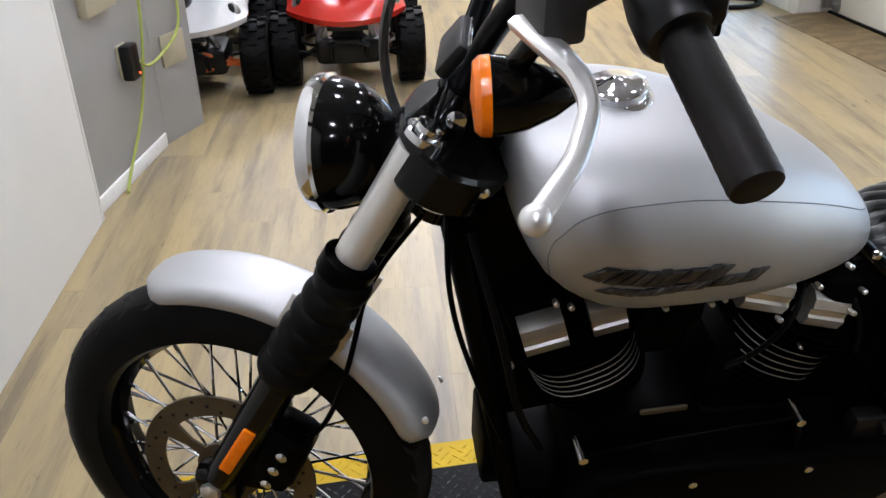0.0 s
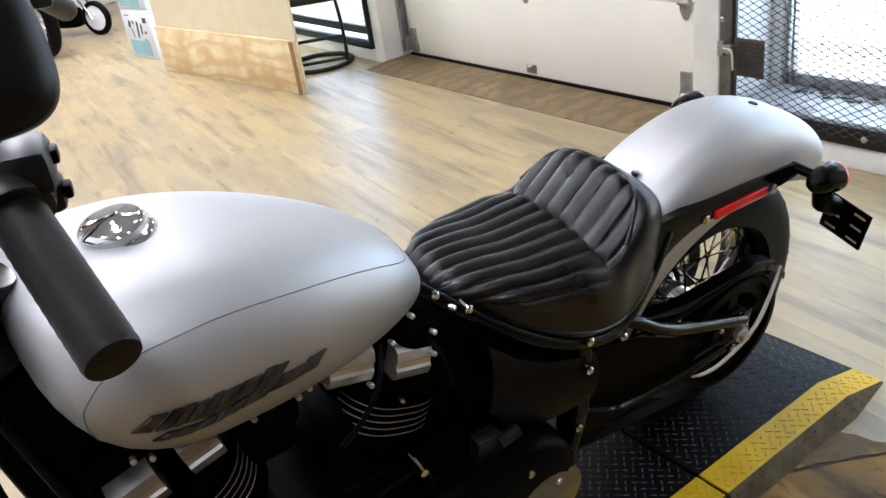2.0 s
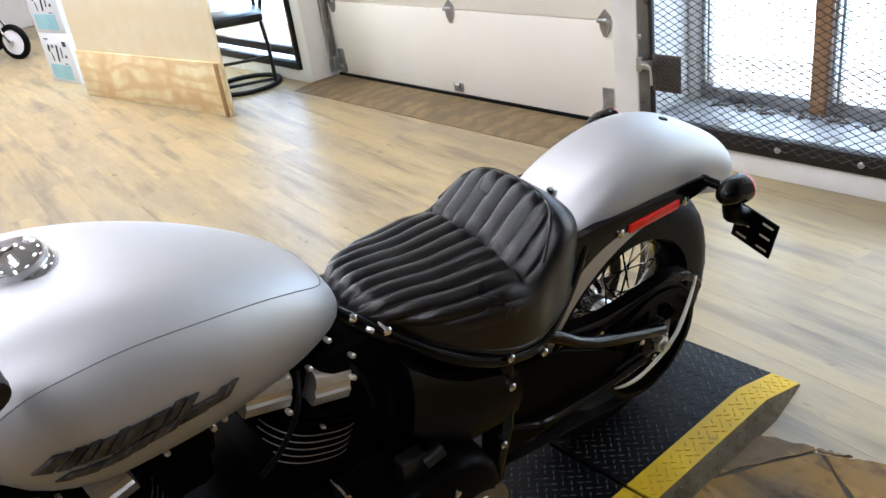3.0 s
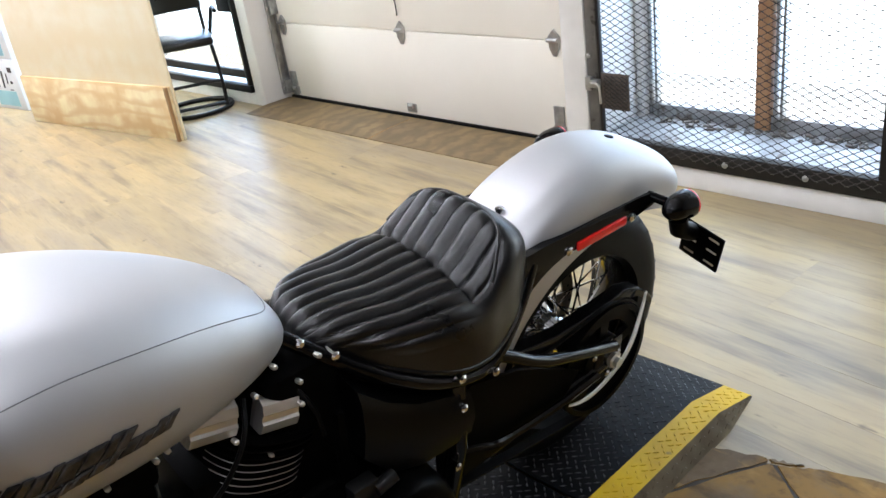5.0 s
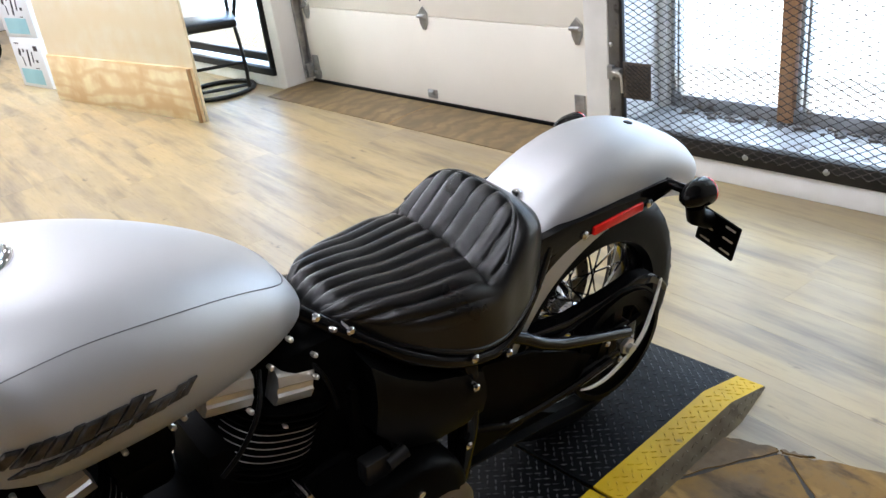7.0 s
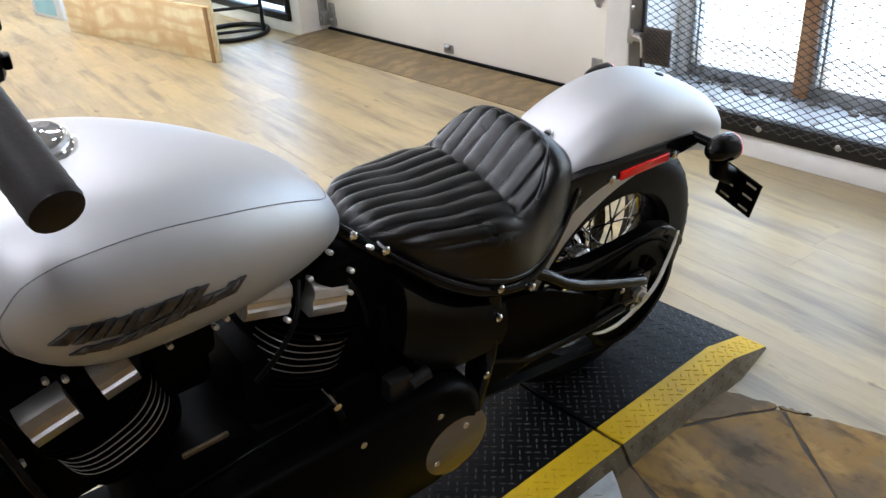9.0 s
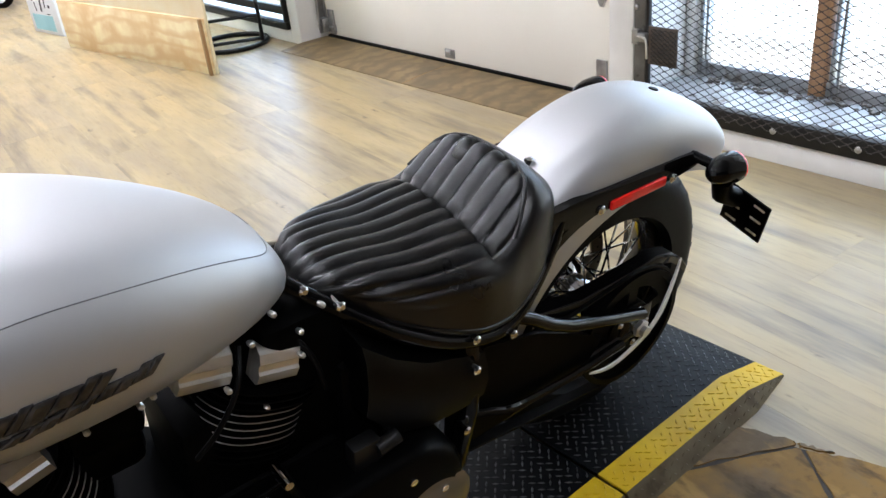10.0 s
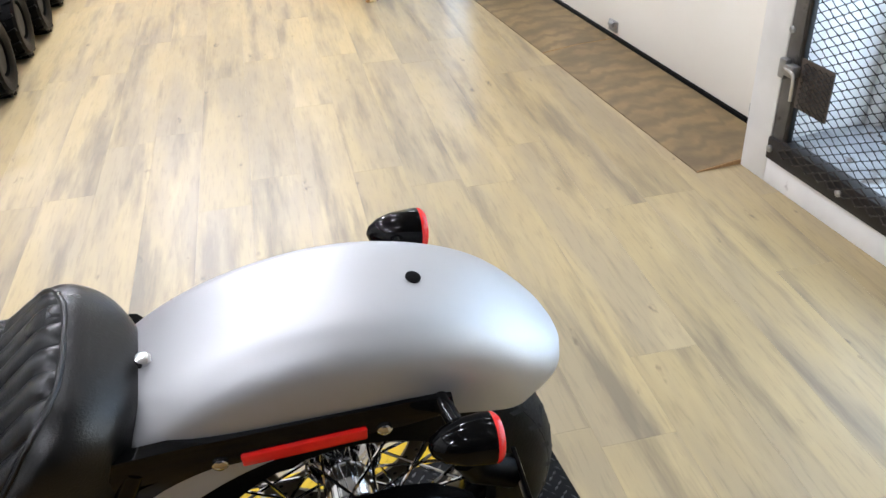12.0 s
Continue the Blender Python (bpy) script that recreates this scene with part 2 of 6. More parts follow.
def floor_material(name, base, layers, ra, rb, spread, spec):
    """Worn floor whose print runs on over the joints: layers of blotches, streaks, grain and specks."""
    m = bpy.data.materials.new(name)
    m.use_nodes = True
    n, l = m.node_tree.nodes, m.node_tree.links
    b = n["Principled BSDF"]
    tc, oi, add = n.new("ShaderNodeTexCoord"), n.new("ShaderNodeObjectInfo"), n.new("ShaderNodeVectorMath")
    geo, piece = n.new("ShaderNodeNewGeometry"), n.new("ShaderNodeMath")
    shift, place = n.new("ShaderNodeVectorMath"), n.new("ShaderNodeVectorMath")
    piece.operation = "ADD"
    l.new(oi.outputs["Random"], piece.inputs[0])
    l.new(geo.outputs["Random Per Island"], piece.inputs[1])
    wrap = n.new("ShaderNodeMath")
    wrap.operation = "FRACT"
    l.new(piece.outputs[0], wrap.inputs[0])
    shift.operation = "SCALE"
    shift.inputs[0].default_value = (1.3, 41.0, 0.0)
    l.new(wrap.outputs[0], shift.inputs["Scale"])
    l.new(oi.outputs["Location"], place.inputs[0])
    l.new(shift.outputs[0], place.inputs[1])
    l.new(tc.outputs["Object"], add.inputs[0])
    l.new(place.outputs[0], add.inputs[1])

    def noise(stretch, scale, detail, lo, hi, top):
        mp, nz, mr = n.new("ShaderNodeMapping"), n.new("ShaderNodeTexNoise"), n.new("ShaderNodeMapRange")
        mp.inputs["Scale"].default_value = stretch
        nz.inputs["Scale"].default_value, nz.inputs["Detail"].default_value = scale, detail
        nz.inputs["Roughness"].default_value = 0.6
        mr.inputs[1].default_value, mr.inputs[2].default_value, mr.inputs[4].default_value = lo, hi, top
        l.new(add.outputs[0], mp.inputs[0])
        l.new(mp.outputs[0], nz.inputs["Vector"])
        l.new(nz.outputs[0], mr.inputs[0])
        return mr.outputs[0]

    def over(col, fac, tint):
        mx = n.new("ShaderNodeMix")
        mx.data_type = "RGBA"
        if isinstance(col, tuple):
            mx.inputs[6].default_value = (*col, 1)
        else:
            l.new(col, mx.inputs[6])
        mx.inputs[7].default_value = (*tint, 1)
        l.new(fac, mx.inputs[0])
        return mx.outputs[2]
    c = base
    for stretch, scale, detail, lo, hi, top, tint in layers:
        c = over(c, noise(stretch, scale, detail, lo, hi, top), tint)
    hs, vr = n.new("ShaderNodeHueSaturation"), n.new("ShaderNodeMapRange")
    vr.inputs[3].default_value, vr.inputs[4].default_value = 1 - spread, 1 + spread
    l.new(wrap.outputs[0], vr.inputs[0])
    l.new(vr.outputs[0], hs.inputs["Value"])
    l.new(c, hs.inputs["Color"])
    l.new(hs.outputs[0], b.inputs["Base Color"])
    b.inputs["Specular IOR Level"].default_value = spec
    rr = n.new("ShaderNodeMapRange")
    rr.inputs[3].default_value, rr.inputs[4].default_value = ra, rb
    l.new(noise((3.0, 1.0, 1), 6.0, 5, 0.3, 0.7, 1.0), rr.inputs[0])
    l.new(rr.outputs[0], b.inputs["Roughness"])
    bp = n.new("ShaderNodeBump")
    bp.inputs["Strength"].default_value, bp.inputs["Distance"].default_value = 0.008, 0.004
    l.new(noise((6.0, 1.0, 1), 22.0, 4, 0.0, 1.0, 1.0), bp.inputs["Height"])
    l.new(bp.outputs[0], b.inputs["Normal"])
    return m


M_PLANK = floor_material("pale_oak_vinyl_plank", (0.400, 0.306, 0.155), (
    ((3.0, 0.45, 1), 1.8, 4, 0.42, 0.60, 0.80, (0.300, 0.238, 0.148)),
    ((6.5, 0.65, 1), 1.5, 5, 0.51, 0.66, 0.74, (0.155, 0.124, 0.084)),
    ((4.5, 0.55, 1), 1.7, 4, 0.54, 0.68, 0.60, (0.46, 0.358, 0.190)),
    ((9.0, 0.8, 1), 11.0, 6, 0.52, 0.72, 0.30, (0.11, 0.088, 0.06)),
    ((2.6, 1.1, 1), 5.5, 3, 0.68, 0.75, 0.72, (0.09, 0.066, 0.044))), 0.32, 0.42, 0.08, 0.5)
M_STONE = floor_material("brown_flagstone", (0.25, 0.145, 0.038), (
    ((1.3, 1.0, 1), 2.4, 5, 0.48, 0.60, 0.88, (0.112, 0.082, 0.050)),
    ((2.6, 0.9, 1), 3.2, 7, 0.53, 0.62, 0.85, (0.36, 0.220, 0.068)),
    ((3.0, 1.0, 1), 4.2, 7, 0.55, 0.65, 0.80, (0.060, 0.040, 0.019)),
    ((1.0, 1.0, 1), 8.0, 8, 0.56, 0.68, 0.50, (0.19, 0.140, 0.085)),
    ((1.0, 1.0, 1), 30.0, 4, 0.55, 0.75, 0.5, (0.05, 0.036, 0.022))), 0.40, 0.58, 0.14, 0.12)


# ---- mesh helpers ----
class Shape:
    """Gathers vertices and faces of one mesh."""

    def __init__(self):
        self.v, self.f = [], []

    def add(self, vs, fs):
        k = len(self.v)
        self.v += [tuple(p) for p in vs]
        self.f += [tuple(i + k for i in f) for f in fs]
        return self

    def box(self, c, s, bevel=0.0, m=None):
        bm = bmesh.new()
        bmesh.ops.create_cube(bm, size=1)
        for w in bm.verts:
            w.co = Vector((w.co.x * s[0], w.co.y * s[1], w.co.z * s[2]))
        if bevel:
            bmesh.ops.bevel(bm, geom=bm.edges[:], offset=min(bevel, min(s) * 0.45), segments=2, affect="EDGES", profile=0.5)
        mm = Matrix.Translation(c) @ (m or Matrix())
        bm.verts.index_update()
        self.add([mm @ w.co for w in bm.verts], [[w.index for w in f.verts] for f in bm.faces])
        bm.free()
        return self

    def loft(self, rings, closed=True, cap0=True, cap1=True):
        n = len(rings[0])
        vs = [p for r in rings for p in r]
        fs = []
        for i in range(len(rings) - 1):
            for j in range(n if closed else n - 1):
                a, b = i * n + j, i * n + (j + 1) % n
                fs.append((a, b, b + n, a + n))
        if cap0:
            fs.append(tuple(range(n))[::-1])
        if cap1:
            fs.append(tuple(range((len(rings) - 1) * n, len(rings) * n)))
        return self.add(vs, fs)

    def cyl(self, p, q, r, r2=None, n=16):
        p, q = Vector(p), Vector(q)
        r2 = r if r2 is None else r2
        e = (q - p).normalized()
        a = e.orthogonal().normalized()
        b = e.cross(a)
        rings = [[c + (a * math.cos(k * math.tau / n) + b * math.sin(k * math.tau / n)) * rr for k in range(n)] for c, rr in ((p, r), (q, r2))]
        return self.loft(rings)

    def tube(self, pts, r, n=10, closed=False, smooth=0):
        pts = [Vector(p) for p in pts]
        for _ in range(smooth):
            out = [pts[0]]
            for a, b in zip(pts, pts[1:]):
                out += [a.lerp(b, 0.25), a.lerp(b, 0.75)]
            pts = out + [pts[-1]]
        m = len(pts)
        rings, up = [], None
        for i, p in enumerate(pts):
            if closed:
                d = (pts[(i + 1) % m] - pts[i - 1]).normalized()
            else:
                d = (pts[min(i + 1, m - 1)] - pts[max(i - 1, 0)]).normalized()
            up = d.orthogonal() if up is None else up - d * up.dot(d)
            up.normalize()
            s = d.cross(up)
            rr = r(i / (m - 1)) if callable(r) else r
            rings.append([p + (up * math.cos(k * math.tau / n) + s * math.sin(k * math.tau / n)) * rr for k in range(n)])
        if closed:
            rings.append(rings[0])
        return self.loft(rings, cap0=not closed, cap1=not closed)

    def lathe(self, prof, o=(0, 0, 0), axis=(0, 0, 1), n=32, closed=False):
        """prof: (distance along the axis, radius)."""
        o, e = Vector(o), Vector(axis).normalized()
        a = Vector((0, 0, 1)) if abs(e.z) < 0.9 else Vector((1, 0, 0))
        a = (a - e * a.dot(e)).normalized()
        b = e.cross(a)
        rings = [[o + e * h + (a * math.cos(k * math.tau / n) + b * math.sin(k * math.tau / n)) * max(r, 1e-5) for k in range(n)] for h, r in prof]
        if closed:
            rings.append(rings[0])
        return self.loft(rings, cap0=not closed, cap1=not closed)

    def ball(self, c, r, n=14, sc=(1, 1, 1)):
        c = Vector(c)
        rings = []
        for i in range(1, n):
            t = math.pi * i / n
            rings.append([c + Vector((math.sin(t) * math.cos(k * math.tau / n) * sc[0], math.sin(t) * math.sin(k * math.tau / n) * sc[1], math.cos(t) * sc[2])) * r for k in range(n)])
        return self.loft(rings)

    def mesh(self, name, material, angle=38):
        me = bpy.data.meshes.new(name)
        me.from_pydata(self.v, [], self.f)
        bm = bmesh.new()
        bm.from_mesh(me)
        bmesh.ops.recalc_face_normals(bm, faces=bm.faces)
        bm.to_mesh(me)
        bm.free()
        me.polygons.foreach_set("use_smooth", [True] * len(me.polygons))
        me.set_sharp_from_angle(angle=radians(angle))
        me.materials.append(material)
        return me


def part(name, sh, material, parent=None, label="", m=None, angle=38):
    """Links a Shape (or a mesh) as one mesh object under a thing or a part."""
    me = sh.mesh(name, material, angle) if isinstance(sh, Shape) else sh
    ob = new(name, me)
    if parent:
        ob.parent = parent
    if m is not None:
        ob.matrix_basis = m
    if label:
        ob["label"] = label
    return ob


def thing(name, label, category, m=None, sh=None, material=None, group="", kind=""):
    ob = new(name, sh.mesh(name, material) if sh else None)
    if m is not None:
        ob.matrix_basis = m
    return tagged(ob, label, category, group, kind)


def S():
    return Shape()


def interp(rows, x):
    """Smooth interpolation of rows (x, a, b, ...) at x."""
    xs = [r[0] for r in rows]
    i = max(0, min(len(xs) - 2, sum(1 for q in xs if q <= x) - 1))
    t = (x - xs[i]) / (xs[i + 1] - xs[i])
    t = max(0.0, min(1.0, t))
    out = []
    for k in range(1, len(rows[0])):
        p1, p2 = rows[i][k], rows[i + 1][k]
        h = xs[i + 1] - xs[i]
        m1 = (p2 - rows[i - 1][k]) / (xs[i + 1] - xs[i - 1]) if i > 0 else (p2 - p1) / h
        m2 = (rows[i + 2][k] - p1) / (xs[i + 2] - xs[i]) if i + 2 < len(rows) else (p2 - p1) / h
        t2, t3 = t * t, t * t * t
        out.append((2 * t3 - 3 * t2 + 1) * p1 + (t3 - 2 * t2 + t) * h * m1 + (-2 * t3 + 3 * t2) * p2 + (t3 - t2) * h * m2)
    return out


# ---- the building ----
def wall(name, x0, x1, y0, y1, z0, z1, material=None, m=None, bevel=0.004, label="plain white painted wall"):
    sh = S().box(((x0 + x1) / 2, (y0 + y1) / 2, (z0 + z1) / 2), (x1 - x0, y1 - y0, z1 - z0), bevel)
    ob = part(name, sh, material or M_WALL, m=m)
    return tagged(ob, label, "wall", kind="structure")


def build_shell():
    sub = S().box(ROOM @ Vector((-4.3, -1.0, -0.11)), (9.0, 24, 0.2), 0, Matrix.Rotation(radians(5.7), 4, "Z"))
    fl = part("floor", sub, M_GROUT)
    tagged(fl, "pale oak vinyl plank floor over a dark subfloor", "floor", kind="structure")
    # ceiling stays out of view; its grey is set to limit bounced light
    tagged(part("ceiling", S().box(ROOM @ Vector((-4.2, -1.0, CEIL + 0.05)), (9.3, 24, 0.1), 0, Matrix.Rotation(radians(5.7), 4, "Z")), M_CEIL), "plain grey ceiling, unseen, toned to limit bounced light", "ceiling", kind="structure")
    # window wall, in the rotated frame (u outwards, v along)
    wall("wall_east_pier", 0.0, 0.45, 2.545, 2.655, 0, CEIL, m=ROOM)
    wall("wall_east_curb", 0.0, 0.45, 2.657, 4.598, 0, 0.085, M_TRIM, m=ROOM, label="low white painted curb under the glass door")
    wall("wall_east_post", 0.0, 0.45, -0.125, 0.0, 0, CEIL, M_TRIM, m=ROOM, label="narrow white painted wall post beside the garage door")
    wall("wall_east_over_door", 0.0, 0.45, 0.0, 2.545, 2.25, CEIL, m=ROOM)
    wall("wall_east_low", 0.0, 0.6, -2.6, -0.125, 0, 0.09, M_TRIM, m=ROOM, label="low white painted curb under the barred window")
    wall("wall_east_over_window", 0.0, 0.45, -2.6, -0.125, 2.2, CEIL, m=ROOM)
    wall("wall_east_south", 0.0, 0.45, -10.7, -2.6, 0, CEIL, m=ROOM)
    wall("wall_east_over_glass", 0.0, 0.45, 2.655, 4.6, 2.1, CEIL, m=ROOM)
    wall("wall_east_far", 0.0, 0.45, 4.6, 9.2, 0, CEIL, m=ROOM)
    wall("wall_north", -5.4, 4.0, 10.2, 10.4, 0, CEIL)
    # unseen closing walls, dark grey to keep the camera side dim
    wall("wall_south", -5.4, 6.0, -9.2, -9.0, 0, CEIL, M_WALLD, label="unseen dark grey wall that holds bounced light down")
    wall("wall_west", -5.4, -5.2, -9.2, 10.4, 0, CEIL, M_WALLD, label="unseen dark grey wall that holds bounced light down")
    # white partition beside the front wheel and the recess behind it
    wall("wall_partition", -0.86, -0.735, -3.0, 1.585, 0, CEIL)
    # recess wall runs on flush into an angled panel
    # both are white walls; their grey is the recess's shade, put into the colour
    for nm, p, q, mt, lab in (("wall_recess", (-0.80, 1.40), (-0.655, 2.285), M_WALLB, "white wall recess with an outlet, shade painted in"), ("wall_panel", (-0.655, 2.285), (-0.545, 2.52), M_WALLB, "white painted panel angled at the recess end, shade painted in")):
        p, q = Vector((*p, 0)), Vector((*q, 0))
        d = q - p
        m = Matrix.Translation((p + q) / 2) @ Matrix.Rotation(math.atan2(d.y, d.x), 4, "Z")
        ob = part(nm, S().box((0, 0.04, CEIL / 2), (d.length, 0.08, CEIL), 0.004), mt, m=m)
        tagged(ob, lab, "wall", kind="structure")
    p, q = Vector((-0.775, 1.59, 0)), Vector((-0.665, 2.27, 0))
    d = q - p
    m = Matrix.Translation((p + q) / 2) @ Matrix.Rotation(math.atan2(d.y, d.x), 4, "Z")
    ob = part("baseboard", S().box((0, -0.005, 0.03), (d.length, 0.022, 0.06), 0.006), M_TRIM, m=m)
    tagged(ob, "white painted baseboard in the recess", "baseboard", kind="structure")
    ob = part("trim", S().box((-0.797, 1.592, 1.65), (0.13, 0.018, 3.296), 0.004), M_TRIM)
    tagged(ob, "white corner trim on the partition end", "trim", kind="structure")


def build_garage_door():
    door = thing("door_1", "closed cream sectional garage door with steel hinges", "garage door", ROOM, kind="structure")
    H = 0.533
    u = 0.20
    for i in range(4):
        z, h = (0.03, 0.485) if i == 0 else (0.515 + (i - 1) * H, H)
        sh = S().box((u + 0.025, 1.272, z + h / 2), (0.05, 2.50, h - 0.006), 0.006)
        p = part("panel", sh, M_DOOR, door)
    seal = S().box((u + 0.02, 1.272, 0.017), (0.06, 2.5, 0.03), 0.008)
    part("bottom_seal", seal, M_RUBBER, door, "black rubber bottom seal")
    for v in (0.20, 1.285, 2.45):
        for i in range(4):
            z = 0.515 + (i - 1) * H
            if i == 0:
                sh = S().box((u - 0.004, v, 0.075), (0.012, 0.075, 0.05), 0.003)
                sh.cyl((u - 0.012, v - 0.02, 0.085), (u - 0.012, v + 0.02, 0.085), 0.012)
                if v != 1.285:
                    sh.box((u - 0.006, v, 0.12), (0.012, 0.06, 0.16), 0.003)
            else:
                sh = S()
                ring = [(0, 0.055), (0.035, 0.02), (0.03, -0.035), (0.008, -0.075), (-0.008, -0.075), (-0.03, -0.035), (-0.035, 0.02)]
                sh.loft([[(u - 0.001, v + a, z + b) for a, b in ring], [(u - 0.012, v + a * 0.9, z + b * 0.95) for a, b in ring]])
                sh.cyl((u - 0.02, v - 0.03, z + 0.005), (u - 0.02, v + 0.03, z + 0.005), 0.011)
            part("hinge", sh, M_GALV, door)
    # small centre latch cable
    part("pull_cable", S().tube([(u - 0.012, 1.30, 1.09), (u - 0.02, 1.325, 0.80), (u - 0.02, 1.275, 0.68), (u - 0.014, 1.285, 0.60)], 0.004, 6, smooth=2), M_PLASTIC, door)
    for v, s in ((2.525, 1), (0.012, -1)):
        sh = S().box((u - 0.035, v, 1.2), (0.055, 0.006, 2.3), 0.002)
        sh.box((u - 0.062, v - 0.012 * s, 1.2), (0.005, 0.028, 2.3), 0.002)
        sh.box((u - 0.008, v - 0.012 * s, 1.2), (0.005, 0.028, 2.3), 0.002)
        part("track", sh, M_GALV, door, "galvanised steel door track")
        for z in (0.10, 0.62, 1.3, 1.9):
            b = S().box((u - 0.02, v - 0.02 * s, z), (0.07, 0.05, 0.09), 0.004)
            b.cyl((u - 0.062, v - 0.022 * s, z), (u - 0.075, v - 0.022 * s, z), 0.012, n=10)
            part("track_bracket", b, M_GALV, door)
    # plywood threshold ramp
    ring = [(-0.165, 0.0), (-0.165, 0.004), (0.0, 0.018), (0.19, 0.018), (0.19, 0.0)]
    for v0, v1 in ((0.005, 1.27), (1.274, 2.54)):
        rp = thing("threshold_ramp", "worn brown plywood threshold ramp before the garage door", "ramp", ROOM)
        part("sheet", S().loft([[(a, v, b) for a, b in ring] for v in (v0 + 0.004, v1)]), M_RAMP, rp)
        # thin dark strip drawn for the shaded gap at the sheet's end
        part("end_gap", S().loft([[(a, v, max(b - 0.001, 0.0)) for a, b in ring] for v in (v0, v0 + 0.0038)]), M_PLYE, rp, "dark strip for the shaded gap at the ramp end")


def expanded_mesh(v0, v1, z0, z1, u, wide, high, r, bond=False):
    """Diamond lattice of thin strands in the plane u."""
    sh = S()
    dv, dz = wide / 2, high / 2
    nv, nz_ = int((v1 - v0) / dv), int((z1 - z0) / dz)
    for i in range(nv):
        for j in range(nz_):
            a = (u + (0.002 if j % 2 else -0.002), v0 + i * dv, z0 + j * dz)
            b = (u + (-0.002 if j % 2 else 0.002), v0 + (i + 1) * dv, z0 + (j + 1) * dz)
            if (i + j) % 2:
                a, b = (a[0], a[1], b[2]), (b[0], b[1], a[2])
            p, q = Vector(a), Vector(b)
            e = (q - p).normalized()
            w = Vector((0, -e.z, e.y)) * r
            t = Vector((r * 0.9, 0, 0))
            sh.add([p - w - t, p + w, p - w + t, q - w - t, q + w, q - w + t], [(0, 1, 4, 3), (1, 2, 5, 4), (2, 0, 3, 5)])
            if bond and not (i + j) % 2:
                # flat bond where four strands meet
                o, g, h = p, wide * 0.14, r * 1.5
                sh.add([o + Vector((x, y, z)) for x in (-r, r) for y, z in ((-g, 0), (0, h), (g, 0), (0, -h))], [(0, 1, 2, 3), (7, 6, 5, 4), (0, 4, 5, 1), (1, 5, 6, 2), (2, 6, 7, 3), (3, 7, 4, 0)])
    return sh


def build_window():
    gate = thing("security_gate", "dark steel security gate with expanded metal mesh", "gate", ROOM)
    v0, v1, z0, z1 = -1.40, -0.13, 0.09, 2.0
    fr = S()
    fr.box((0.012, (v0 + v1) / 2, z0 + 0.04), (0.05, v1 - v0, 0.075), 0.004)
    part("bottom_rail", fr, M_FRAME, gate)
    part("top_rail", S().box((0.012, (v0 + v1) / 2, z1 - 0.035), (0.05, v1 - v0, 0.07), 0.004), M_FRAME, gate)
    part("stile", S().box((0.012, v1 - 0.03, (z0 + z1) / 2), (0.032, 0.056, z1 - z0 - 0.15), 0.004), M_STILE, gate, "worn grey steel stile")
    part("stile", S().box((0.012, v0 + 0.03, (z0 + z1) / 2), (0.046, 0.06, z1 - z0 - 0.15), 0.004), M_FRAME, gate)
    part("inner_strip", S().box((0.008, v1 - 0.066, (z0 + z1) / 2), (0.02, 0.014, z1 - z0 - 0.16), 0.003), M_FRAME, gate)
    part("wire_mesh", expanded_mesh(v0 + 0.05, v1 - 0.05, z0 + 0.06, z1 - 0.05, 0.02, 0.054, 0.029, 0.0013, True), M_MESH, gate, "expanded metal mesh")
    part("mesh_fringe", expanded_mesh(v0 + 0.05, v1 - 0.05, z0 + 0.036, z0 + 0.10, -0.0165, 0.054, 0.029, 0.0020, True), M_MESH, gate, "cut mesh edge over the rail")
    for i in range(5):
        part("bolt", S().lathe([(0, 0.012), (0.005, 0.012), (0.009, 0.006)], (-0.013, v1 - 0.016 - i * 0.316, z0 + 0.04), (-1, 0, 0), 12), M_GALV, gate)
    for z in (0.52, 0.95):
        part("bolt", S().lathe([(0, 0.011), (0.005, 0.011), (0.009, 0.006)], (-0.011, v1 - 0.02, z), (-1, 0, 0), 12), M_GALV, gate)
    lp = part("lock_plate", S().box((0.0, -0.271, 0.371), (0.006, 0.138, 0.156), 0.002), M_LOCKP, gate, "brown steel lock guard plate")
    part("plate_mesh", expanded_mesh(-0.338, -0.205, 0.296, 0.446, -0.005, 0.027, 0.018, 0.0016), M_FRAME, lp, "raised lattice on the plate")
    lk = S().box((-0.018, -0.18, 0.405), (0.03, 0.05, 0.035), 0.004)
    lk.box((-0.022, -0.155, 0.405), (0.022, 0.03, 0.06), 0.004)
    part("latch", lk, M_GALV, gate, "galvanised latch")
    part("latch_handle", S().tube([(-0.028, -0.165, 0.41), (-0.034, -0.203, 0.408), (-0.035, -0.217, 0.398), (-0.035, -0.220, 0.325)], 0.0055, 8, smooth=2), M_STEEL, gate)
    # second fixed screen further on
    gate2 = thing("security_gate", "dark steel security gate with expanded metal mesh", "gate", ROOM)
    part("stile", S().box((0.012, v0 - 0.045, (z0 + z1) / 2), (0.05, 0.06, z1 - z0), 0.004), M_FRAME, gate2)
    part("bottom_rail", S().box((0.012, v0 - 0.62, z0 + 0.04), (0.05, 1.09, 0.075), 0.004), M_FRAME, gate2)
    part("wire_mesh", expanded_mesh(v0 - 1.15, v0 - 0.07, z0 + 0.06, z1 - 0.05, 0.02, 0.054, 0.029, 0.0013, True), M_MESH, gate2)
    # window behind the gate
    win = thing("window_1", "tall shop window with a redwood mullion and dusty sill", "window", ROOM, kind="structure")
    part("window_sill", S().box((0.30, -1.36, 0.118), (0.50, 2.46, 0.05), 0.004), M_SILL, win, "dusty aluminium sill")
    sh = S()
    rnd = random.Random(4)
